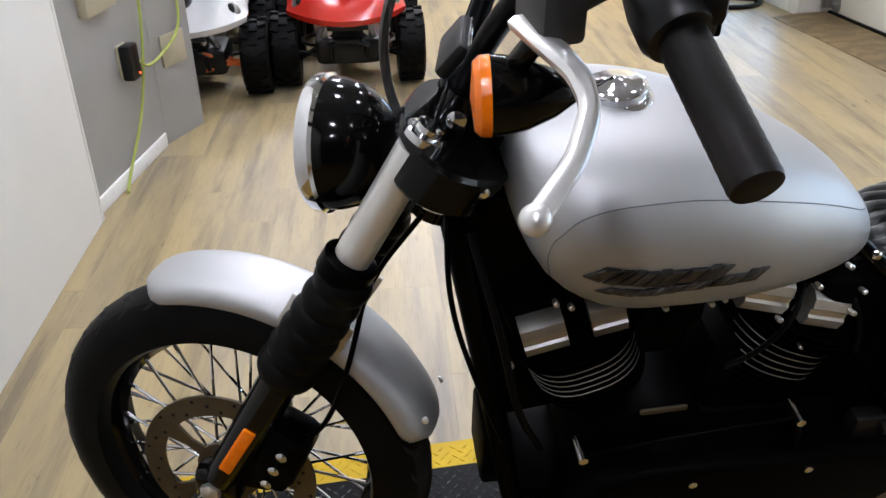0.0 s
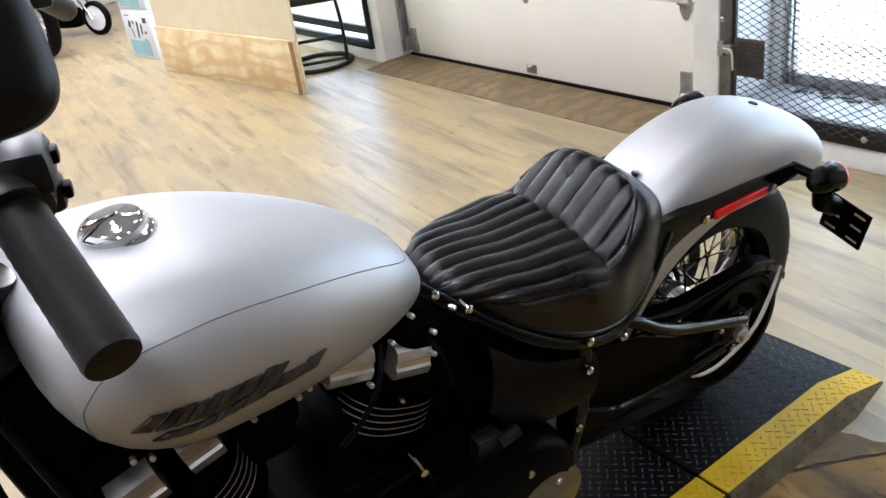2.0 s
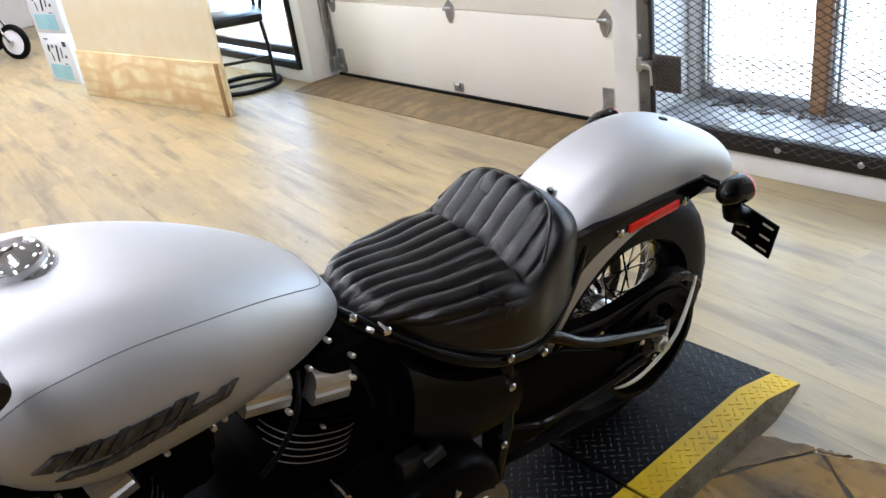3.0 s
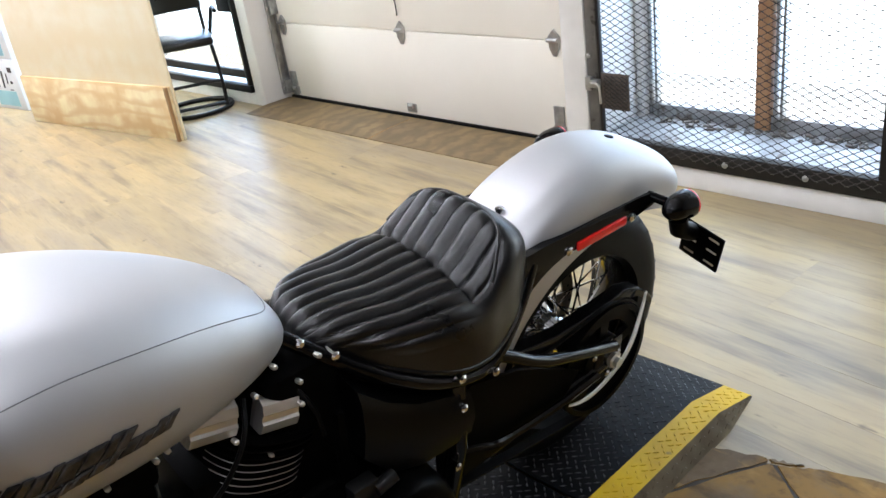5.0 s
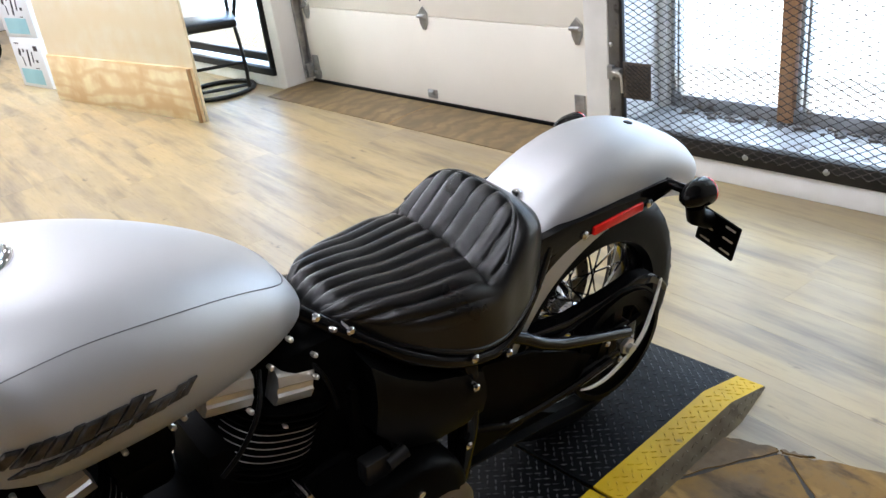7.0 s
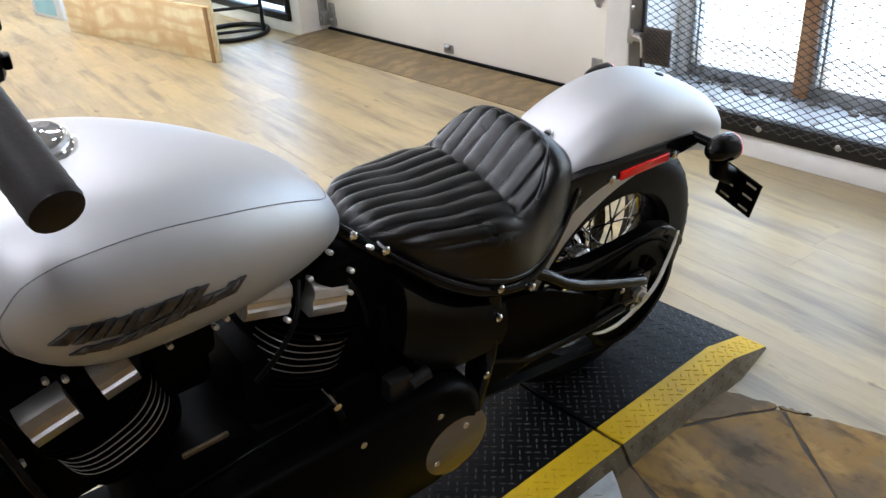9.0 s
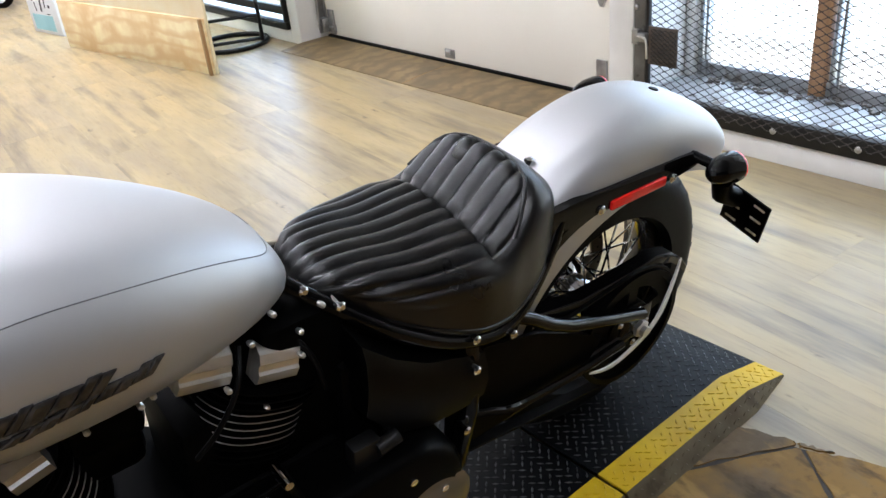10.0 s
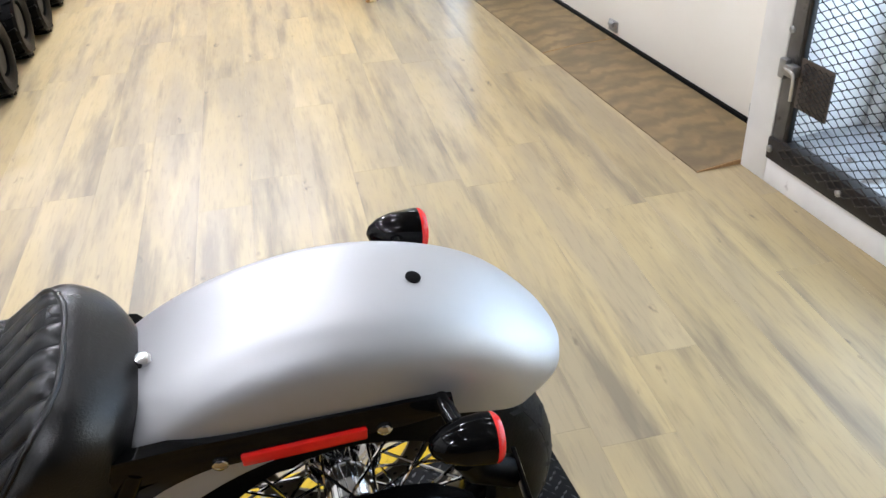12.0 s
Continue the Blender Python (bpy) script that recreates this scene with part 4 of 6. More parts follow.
def build_rear_fender():
    rings = []
    cx, cz = RA[0], RA[2]
    first, last, N = 124.0, 46.4, 46
    for i in range(-14, N + 1):
        th = first + (last - first) * max(0, i / N)
        rt = interp(FENDER, -th)[0]
        ang = radians(th)
        if i < 0:
            # hidden front part runs down behind the seat
            ang += radians(-i * 2.6)
            rt += 0.004 * i
        w = 0.112 - 0.017 * max(0.0, (90 - th) / (90 - last)) ** 2
        low = 0.322 + 0.023 * min(1.0, max(0.0, (100 - th) / 40))
        d = (th - last) / 20
        k = max(0.0, 1 - (1 - d) ** 3) ** (1 / 3) if d < 1 else 1.0
        ring, rin = [], []
        nn = 32
        for j in range(nn + 1):
            t = 2 * j / nn - 1
            a = math.pi / 2 * math.copysign(1 - (1 - abs(t)) ** 1.5, t)
            s, c = math.sin(a), max(math.cos(a), 0.0)
            y = w * math.copysign(abs(s) ** 0.612, s)
            r = low + (rt - low) * c ** 0.504
            r = rt - (rt - r) * (0.5 + 0.5 * k)
            y *= 0.42 + 0.58 * k
            ring.append((cx + r * math.cos(ang), y, cz + r * math.sin(ang)))
            r2, y2 = r - 0.004 * c ** 0.3, y * 0.965
            rin.append((cx + r2 * math.cos(ang), y2, cz + r2 * math.sin(ang)))
        rings.append(ring + rin[::-1])
    fd = part("rear_fender", S().loft(rings), M_SILVER, bike, "satin silver rear fender", angle=50)
    part("rubber_plug", S().lathe([(-0.004, 0.0095), (0.003, 0.0095), (0.004, 0.006), (0.003, 0.0)], (1.740, 0, 0.7665), (0.25, 0, 0.97), 20), M_RUBBER, fd, "black rubber hole plug")
    for s in (-1, 1):
        st = S()
        prof = [(1.365, 0.645, 0.692), (1.45, 0.650, 0.694), (1.60, 0.651, 0.692), (1.70, 0.650, 0.688), (1.742, 0.655, 0.684), (1.757, 0.662, 0.680)]
        rings = []
        for x, a, b in prof if s < 0 else prof[1:]:
            y0, y1 = s * 0.100, s * 0.122
            rings.append([(x, y0, a), (x, y1, a + 0.004), (x, y1 + 0.0 * s, (a + b) / 2 + 0.004), (x, s * 0.116, b), (x, y0, b)])
        st.loft(rings)
        p = part("fender_strut", st, M_BLACK, bike, "gloss black fender strut")
        for bx, bz in ((1.489, 0.662), (1.674, 0.659)):
            part("bolt", S().lathe([(0, 0.009), (0.005, 0.009), (0.008, 0.005)], (bx, s * 0.121, bz), (0, s, 0), 14), M_CHROME, p)
        part("reflector", S().box((1.583, s * 0.124, 0.661), (0.142, 0.008, 0.019), 0.003), M_RED, p, "red side reflector")
        # black frame plate curving down ahead of the wheel, over the fender's skirt
        fp = []
        for i in range(19):
            a = radians(110 + i * 3.0 + (14 if s > 0 else 0))
            ro = 0.356 + 0.040 * min(1, i / 6)
            ri = 0.350 + 0.022 * math.sin(math.pi * min(1, i / 14))
            fp.append([(1.634 + r * math.cos(a), s * yy, 0.325 + r * math.sin(a)) for r, yy in ((ri, 0.109), (ri, 0.118), (ro, 0.118), (ro, 0.109))])
        part("frame_plate", S().loft(fp), M_BLACK, bike, "black frame plate", angle=30)
        # turn signal on its stalk
        y, zs = s * 0.171, 0.668 if s < 0 else 0.690
        sg = S().lathe([(-0.046, 0.003), (-0.042, 0.011), (-0.030, 0.020), (-0.01, 0.027), (0.018, 0.030), (0.026, 0.030)], (1.760, y, zs), (1, 0, -0.10), 28)
        sg.cyl((1.742, s * 0.105, zs + 0.008), (1.757, y, zs + 0.003), 0.010)
        t = part("turn_signal", sg, M_BLACK, bike, "gloss black bullet rear light")
        part("lens", S().lathe([(0.026, 0.030), (0.031, 0.0295), (0.036, 0.025), (0.039, 0.0)], (1.760, y, zs), (1, 0, -0.10), 28), M_RED, t, "red lens")
    # plate bracket under the left signal
    br = S()
    m = Matrix.Translation((1.829, -0.195, 0.560)) @ Matrix.Rotation(radians(10), 4, "X") @ Matrix.Rotation(radians(-11), 4, "Y")
    br.box((0, 0, 0), (0.006, 0.095, 0.095), 0.002, m)
    ob = part("plate_bracket", br, M_SATIN, bike, "black slotted number plate bracket")
    for yy in (-0.026, 0.024):
        for dz in (-0.032, 0.002, 0.034):
            part("slot", S().box((0, 0, 0), (0.0075, 0.026, 0.007), 0.002, m @ Matrix.Translation((0, yy, dz))), M_SLOT, ob)
    part("bracket_arm", S().tube([(1.755, -0.175, 0.65), (1.77, -0.172, 0.615), (1.815, -0.175, 0.59)], 0.02, 10), M_SATIN, ob)


M_SLOT = mat("pale_slot", (0.5, 0.44, 0.34), (0.45, 0.4, 0.3), 0.6, scale=5)
build_rear_fender()


# seat: a ribbed bucket
SEATX = [(0.955, 0.045, 0.686, 0.668), (0.965, 0.060, 0.703, 0.668), (0.99, 0.082, 0.719, 0.662), (1.05, 0.120, 0.717, 0.636), (1.12, 0.151, 0.706, 0.602), (1.19, 0.167, 0.705, 0.576),
         (1.25, 0.163, 0.708, 0.564), (1.29, 0.153, 0.741, 0.566), (1.325, 0.145, 0.770, 0.583), (1.355, 0.133, 0.770, 0.604), (1.385, 0.112, 0.750, 0.640), (1.41, 0.070, 0.726, 0.674), (1.425, 0.026, 0.703, 0.690)]


def welt_x(u):
    """Station of the welt across the seat's back."""
    return 1.350 - 0.080 * min(1.0, abs(u) / 0.145) ** 3.4


def seat_point(x, t):
    """Point of the seat's skin at station x; t runs from -1 at one lower edge to 1 at the other."""
    w, zt, zb = interp(SEATX, x)
    a = math.pi / 2 * math.copysign(1 - (1 - abs(t)) ** 1.9, t)
    s, q = math.sin(a), max(math.cos(a), 0.0)
    return Vector((x, w * math.copysign(abs(s) ** 0.837, s), zb + (zt - zb) * q ** 0.26))


def build_seat():
    xs = [0.955, 0.957, 0.961, 0.967, 0.977] + [0.99 + i * 0.0065 for i in range(61)] + [1.388, 1.394, 1.40, 1.406, 1.412, 1.417, 1.421, 1.425]
    n = 300
    rings = []
    for x in xs:
        ring = []
        for k in range(n + 1):
            ring.append(seat_point(x, 2 * k / n - 1))
        # pleats follow the arc across the cushion and stop short of its lower edge
        arc = [0.0]
        for p, q in zip(ring, ring[1:]):
            arc.append(arc[-1] + (q - p).length)
        half = arc[-1] / 2
        front = max(0.0, min(1.0, (x - 0.966) / 0.02))
        out = []
        for k, p in enumerate(ring):
            u = arc[k] - half
            t = ring[min(k + 1, n)] - ring[max(k - 1, 0)]
            nrm = Vector((0, -t.z, t.y)).normalized()
            sx = 1.243 + 0.006 * u / 0.14
            if x > sx:
                # upper pleats end at the curved welt
                fade = max(0.0, min(1.0, (welt_x(u) - x) / 0.007)) * max(0.0, min(1.0, (0.145 - abs(u)) / 0.012))
                rib = abs(math.sin(math.pi * u / 0.0345)) ** 0.6
                puff = fade * (rib * 0.011 - 0.006)
            else:
                fade = max(0.0, min(1.0, (min(half - 0.035, 0.245) - abs(u)) / 0.016)) * front
                fan = 1 + 1.1 * max(0.0, 1.245 - x)
                rib = abs(math.sin(math.pi * u * fan / 0.0345)) ** 0.6
                puff = fade * (rib * 0.0115 - 0.006) * (1.0 - max(0.0, min(1.0, (abs(u) - 0.125) / 0.07))) * (min(1.0, (sx - x) / 0.05) if abs(u) > 0.13 else 1.0 - (1 - min(1.0, (sx - x) / 0.05)) * max(0.0, (abs(u) - 0.10) / 0.03))
            seam = 0.011 * math.exp(-((x - sx) / 0.005) ** 2) * max(0.0, min(1.0, (0.150 - abs(u)) / 0.012))
            out.append(p + nrm * (puff - seam))
        rings.append(out)
    sh = S()
    base = [[(r[-1][0], r[-1][1] * 0.93, r[-1][2] - 0.012), (r[0][0], r[0][1] * 0.93, r[0][2] - 0.012)] for r in rings]
    sh.loft([r + b for r, b in zip(rings, base)])
    st = part("seat", sh, M_LEATHER, bike, "pleated black vinyl solo seat", angle=70)
    for s in (-1, 1):
        p = []
        for x in [0.975 + i * 0.01 for i in range(44)]:
            w, zt, zb = interp(SEATX, x)
            p.append((x, s * (w * 0.992 + 0.001), zb + 0.006))
        part("piping", S().tube(p, 0.0035, 8), M_LEATHER, st)
    # curved welt between pleats and the plain back
    p = []
    for i in range(41):
        u = 0.142 * (i / 20 - 1)
        x = welt_x(u)
        ring = []
        for k in range(121):
            ring.append(seat_point(x, k / 60 - 1))
        arc = [0.0]
        for m, q in zip(ring, ring[1:]):
            arc.append(arc[-1] + (q - m).length)
        k = min(range(121), key=lambda j: abs(arc[j] - arc[-1] / 2 - u))
        p.append(ring[k] + Vector((0, 0, 0.0005)))
    part("welt", S().tube(p, 0.0036, 8), M_LEATHER, st)
    part("seat_bolt", S().lathe([(0, 0.007), (0.010, 0.007), (0.012, 0.010), (0.017, 0.010), (0.020, 0.005)], (1.421, -0.008, 0.714), (0.20, 0, 0.97), 18), M_CHROME, st, "chrome seat screw")
    part("seat_tab", S().box((1.420, -0.008, 0.712), (0.026, 0.030, 0.010), 0.004), M_SATIN, st)


build_seat()


def build_frame():
    fr = S()
    fr.tube([(0.40, 0, 0.86), (0.60, 0, 0.80), (0.82, 0, 0.73), (0.95, 0, 0.655), (1.1, 0, 0.60)], 0.030, 14, smooth=2)
    part("backbone", fr, M_BLACK, bike)
    ng = S()
    ng.loft([[(0.335, y, 0.86), (0.42, y, 0.82), (0.58, y, 0.775), (0.58, y, 0.60), (0.52, y, 0.40), (0.405, y, 0.38), (0.372, y, 0.62)] for y in (-0.028, 0.028)])
    part("neck_gusset", ng, M_SATIN, bike, "black frame neck gusset")
    part("steering_head", S().cyl((0.31, 0, 0.80), (0.40, 0, 0.965), 0.038, n=20), M_BLACK, bike)
    for s in (-1, 1):
        part("down_tube", S().tube([(0.335, s * 0.02, 0.83), (0.36, s * 0.05, 0.70), (0.42, s * 0.09, 0.38), (0.45, s * 0.10, 0.20), (0.52, s * 0.11, 0.135), (0.75, s * 0.12, 0.125), (1.05, s * 0.12, 0.14), (1.17, s * 0.12, 0.20)], 0.018, 12, smooth=2), M_SATIN, bike)
        part("seat_rail", S().tube([(0.93, s * 0.045, 0.72), (1.0, s * 0.10, 0.665), (1.08, s * 0.14, 0.605), (1.17, s * 0.156, 0.558), (1.27, s * 0.15, 0.53), (1.36, s * 0.125, 0.60), (1.40, s * 0.112, 0.67)], 0.013, 12, smooth=2), M_BLACK, bike)
        part("rear_upright", S().tube([(1.19, s * 0.135, 0.56), (1.20, s * 0.14, 0.42), (1.18, s * 0.13, 0.25)], 0.02, 12, smooth=1), M_BLACK, bike)
        # swingarm
        part("swingarm_tube", S().tube([(1.23, s * 0.13, 0.565), (1.30, s * 0.138, 0.535), (1.40, s * 0.14, 0.457), (1.51, s * 0.14, 0.412), (1.648, s * 0.136, 0.358)], 0.013, 12, smooth=1), M_BLACK, bike)
        part("swingarm_tube", S().tube([(1.19, s * 0.11, 0.275), (1.35, s * 0.112, 0.278), (1.64, s * 0.115, 0.303)], 0.017, 12, smooth=1), M_BLACK, bike)
        part("axle_plate", S().box((1.645, s * 0.122, 0.325), (0.09, 0.012, 0.08), 0.006), M_BLACK, bike)
        part("axle_nut", S().lathe([(0, 0.020), (0.012, 0.020), (0.014, 0.013), (0.024, 0.013)], (1.657, s * 0.126, 0.312), (0, s, 0), 6), M_STEEL, bike, "worn steel axle nut")
    # drive pulley and guards
    pul = S().lathe([(-0.016, 0.136), (0.016, 0.136), (0.016, 0.124), (-0.016, 0.124)], (RA[0], -0.112, RA[2]), (0, 1, 0), 64, closed=True)
    py = part("drive_pulley", pul, M_SATIN, bike, "black toothed drive pulley")
    web = S().lathe([(-0.006, 0.126), (0.006, 0.126), (0.006, 0.095), (-0.006, 0.095)], (RA[0], -0.112, RA[2]), (0, 1, 0), 48, closed=True)
    for k in range(5):
        a = k * math.tau / 5 + 0.3
        web.loft([[(RA[0] + r * math.cos(a + d), -0.112 + y, RA[2] + r * math.sin(a + d)) for y, d in ((-0.006, -0.22 * 0.06 / r), (0.006, -0.22 * 0.06 / r), (0.006, 0.22 * 0.06 / r), (-0.006, 0.22 * 0.06 / r))] for r in (0.04, 0.08, 0.115)])
    web.lathe([(-0.012, 0.06), (0.02, 0.06), (0.02, 0.02), (-0.012, 0.02)], (RA[0], -0.112, RA[2]), (0, 1, 0), 32, closed=True)
    part("web", web, M_SATIN, py)
    for k in range(5):
        a = k * math.tau / 5
        part("bolt", S().lathe([(0, 0.008), (0.007, 0.008), (0.010, 0.004)], (RA[0] + 0.045 * math.cos(a), -0.122, RA[2] + 0.045 * math.sin(a)), (0, -1, 0), 10), M_CHROME, py)
    belt = S()
    c1, c2 = Vector((1.10, -0.112, 0.33)), Vector((RA[0], -0.112, RA[2]))
    loop = [c2 + Vector((0.139 * math.cos(t), 0, 0.139 * math.sin(t))) for t in [radians(100 - i * 10) for i in range(21)]] + [c1 + Vector((0.07 * math.cos(t), 0, 0.07 * math.sin(t))) for t in [radians(-100 - i * 16) for i in range(11)]]
    rings = [[p + Vector((0, y, 0)) + (p - (c2 if p.x > 1.4 else c1)).normalized() * h for y, h in ((-0.011, 0), (0.011, 0), (0.011, 0.005), (-0.011, 0.005))] for p in loop]
    rings.append(rings[0])
    part("drive_belt", belt.loft(rings, cap0=False, cap1=False), M_RUBBER, bike, "black drive belt")
    gd = S()
    pts = [(1.37, 0.480), (1.43, 0.468), (1.484, 0.458), (1.567, 0.458), (1.654, 0.462), (1.69, 0.467), (1.74, 0.453), (1.775, 0.425), (1.797, 0.400)]
    gd.loft([[(x, -0.117, z - 0.020), (x, -0.118, z - 0.003), (x, -0.114, z + 0.003), (x, -0.085, z + 0.003), (x, -0.085, z)] for x, z in pts])
    bg = part("belt_guard", gd, M_BLACK, bike, "gloss black upper belt guard")
    # pale inner lip that curves down round the pulley
    lip = []
    curve = [(1.748, 0.446), (1.744, 0.415), (1.737, 0.382), (1.718, 0.314), (1.673, 0.272), (1.602, 0.246), (1.555, 0.250), (1.520, 0.264)]
    for i in range(25):
        f = i / 24 * (len(curve) - 1)
        j = min(int(f), len(curve) - 2)
        p = Vector(curve[j]).lerp(Vector(curve[j + 1]), f - j)
        out_ = (p - Vector((1.62, 0.36))).normalized()
        hw = 0.001 + 0.0065 * math.sin(math.pi * (0.12 + 0.84 * i / 24)) ** 0.9
        lip.append([(p.x + out_.x * w, y, p.y + out_.y * w) for w, y in ((-hw, -0.134), (hw, -0.133), (hw, -0.130), (-hw, -0.130))])
    for _ in range(2):
        lip = [lip[0]] + [[tuple((a + 2 * b + c) / 4 for a, b, c in zip(*q)) for q in zip(*r)] for r in zip(lip, lip[1:], lip[2:])] + [lip[-1]]
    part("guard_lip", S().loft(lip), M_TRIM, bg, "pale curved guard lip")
    # black plate added to close the dark gap between the swingarm tubes
    wb = S()
    wb.loft([[(1.16, y, 0.27), (1.50, y, 0.285), (1.545, y, 0.345), (1.46, y, 0.40), (1.36, y, 0.455), (1.24, y, 0.49), (1.16, y, 0.46)] for y in (-0.128, -0.120)])
    part("swingarm_filler", wb, M_SATIN, bike, "black filler plate between the swingarm tubes")
    lg = S().tube([(1.20, -0.138, 0.362), (1.24, -0.139, 0.345), (1.29, -0.140, 0.316), (1.352, -0.140, 0.306), (1.474, -0.140, 0.299), (1.60, -0.138, 0.305)], 0.008, 8, smooth=1)
    part("belt_guard", lg, M_BLACK, bike, "black lower belt guard bar")


build_frame()


def build_engine():
    crank = Vector((0.655, 0, 0.33))
    cc = S().lathe([(-0.115, 0.10), (-0.105, 0.128), (0.105, 0.128), (0.115, 0.10)], crank, (0, 1, 0), 40)
    cc.box((0.86, 0, 0.33), (0.34, 0.20, 0.20), 0.03)
    cc.box((0.62, 0, 0.215), (0.34, 0.20, 0.10), 0.03)
    part("crankcase", cc, M_ENGINE, bike, "black wrinkle finish crankcase")
    for lean in (-22.5, 22.5):
        d = Vector((math.sin(radians(lean)), 0, math.cos(radians(lean))))
        crank = Vector((0.625 if lean < 0 else 0.770, 0, 0.345 if lean < 0 else 0.338))
        side = Vector((math.cos(radians(lean)), 0, -math.sin(radians(lean))))
        cy = part("cylinder", S().cyl(crank + d * 0.10, crank + d * 0.36, 0.066, n=32), M_ENGINE, bike)
        for i in range(11):
            h = 0.153 + i * 0.0125
            o = crank + d * h
            r = 0.090 if i < 8 else 0.096
            ring = []
            for t in range(40):
                a = t * math.tau / 40
                ring.append((math.copysign(abs(math.cos(a)) ** 0.75, math.cos(a)) * r, math.copysign(abs(math.sin(a)) ** 0.75, math.sin(a)) * r * 1.20))
            rings = [[o + side * (x * k) + Vector((0, y * k, 0)) + d * hh for x, y in ring] for hh, k in ((-0.0013, 0.97), (-0.0013, 1.0), (0.0013, 1.0), (0.0013, 0.97))]
            fin = part("cooling_fin", S().loft(rings), M_ENGINE, cy)
            if 3 <= i <= 7:
                edge = [p for p in rings[1] if p.y < -0.03]
                part("fin_edge", S().tube(sorted(edge, key=lambda p: p.dot(side)), 0.0009, 6), M_FIN, fin, "thin machined fin edge")
        hd = S()
        o = crank + d * 0.325
        mt = Matrix.Translation(o) @ Matrix.Rotation(radians(lean), 4, "Y")
        hd.box((0, 0, 0), (0.17, 0.13, 0.075), 0.015, mt)
        part("cylinder_head", hd, M_ENGINE, bike)
        # polished rocker cover blocks, stepped in three facets
        for bx, bz, sx in ((0.467, 0.628, 0.058), (0.556, 0.656, 0.044)) if lean < 0 else ((0.783, 0.676, 0.066), (0.884, 0.634, 0.056)):
            rb = S()
            prof = [(-0.029, 0.0), (-0.029, 0.024), (-0.026, 0.028), (-0.009, 0.031), (-0.005, 0.0275), (0.004, 0.0265), (0.008, 0.029), (0.022, 0.024), (0.029, 0.013), (0.030, 0.0)]
            mt = Matrix.Translation((bx, -0.068, bz)) @ Matrix.Rotation(radians(lean * 0.7), 4, "Y")
            rb.loft([[mt @ Vector((xx, -b * 1.15, a * (1.0 if abs(xx) < sx / 2 else 0.94))) for a, b in prof] for xx in (-sx / 2 - 0.003, -sx / 2, sx / 2, sx / 2 + 0.003)])
            # front pair takes the darker copy for the shade below the tank
            part("rocker_cover", rb, M_ROCKER if lean < 0 else M_STEEL, bike, "alloy rocker cover darkened for the shade under the tank" if lean < 0 else "polished alloy rocker cover", angle=30)
    for x, z in ((0.473, 0.705), (0.495, 0.696), (0.629, 0.681), (0.419, 0.589), (0.695, 0.682), (0.846, 0.700), (0.915, 0.642), (0.805, 0.640), (0.712, 0.689), (0.917, 0.684), (0.881, 0.733), (0.953, 0.713), (0.853, 0.578)):
        part("bolt", S().lathe([(-0.008, 0.004), (0, 0.0045), (0.004, 0.0045), (0.006, 0.0025)], (x, -0.108, z), (0, -1, 0.3), 6), M_STEEL, bike)
    # long primary case with its round cover
    pr = S()
    out = []
    c1, c2, r1, r2 = (0.62, 0.31), (1.03, 0.30), 0.115, 0.125
    for i in range(25):
        a = radians(90 + i * 7.5)
        out.append((c1[0] + r1 * math.cos(a), c1[1] + r1 * math.sin(a)))
    for i in range(25):
        a = radians(-90 + i * 7.5)
        out.append((c2[0] + r2 * math.cos(a), c2[1] + r2 * math.sin(a)))
    mx, mz = 0.83, 0.305
    rings = [[(mx + (x - mx) * k, y, mz + (z - mz) * k) for x, z in out] for y, k in ((-0.10, 1.0), (-0.165, 1.0), (-0.183, 0.985), (-0.195, 0.95), (-0.199, 0.90))]
    pc = part("primary_cover", pr.loft(rings), M_SATIN, bike, "satin black primary cover")
    part("clutch_cover", S().lathe([(0, 0.080), (0.008, 0.080), (0.012, 0.074), (0.014, 0.062), (0.016, 0.0)], (1.080, -0.186, 0.262), (0, -1, 0), 48), M_DERBY, pc, "brushed round clutch cover")
    for k in range(9):
        a = k * math.tau / 9
        part("bolt", S().lathe([(0, 0.007), (0.006, 0.007), (0.008, 0.004)], (0.83 + 0.27 * math.cos(a), -0.196, 0.305 + 0.098 * math.sin(a)), (0, -1, 0), 8), M_CHROME, pc)
    part("shift_rod", S().cyl((0.515, -0.20, 0.492), (0.825, -0.19, 0.520), 0.0028, n=8), M_SATIN, bike, "thin dark steel shift rod")
    for p in ((0.51, -0.20, 0.492), (0.83, -0.19, 0.520)):
        s = S().ball(p, 0.007, 10)
        s.cyl((p[0], p[1] - 0.012, p[2]), (p[0], p[1] + 0.03, p[2]), 0.007, n=10)
        part("rod_end", s, M_CHROME, bike)
    part("shift_lever", S().tube([(0.83, -0.175, 0.520), (0.85, -0.175, 0.46), (0.86, -0.17, 0.40)], 0.009, 8), M_SATIN, bike)
    part("slot_plate", S().box((0.635, -0.165, 0.533), (0.07, 0.006, 0.010), 0.003, Matrix.Rotation(radians(-3), 4, "Y")), M_DISC, bike)
    part("regulator", S().box((0.42, 0, 0.30), (0.05, 0.12, 0.13), 0.01), M_ENGINE, bike)
    part("oil_tank", S().box((0.985, 0, 0.56), (0.25, 0.19, 0.26), 0.03), M_ENGINE, bike)
    part("gearcase", S().box((0.83, 0, 0.44), (0.20, 0.17, 0.26), 0.03), M_ENGINE, bike)
    part("intake", S().box((0.655, -0.03, 0.655), (0.10, 0.12, 0.09), 0.02), M_ENGINE, bike)
    part("coil_cover", S().box((0.655, -0.02, 0.59), (0.09, 0.10, 0.10), 0.02), M_SATIN, bike)
    # covers below the seat
    sc = S()
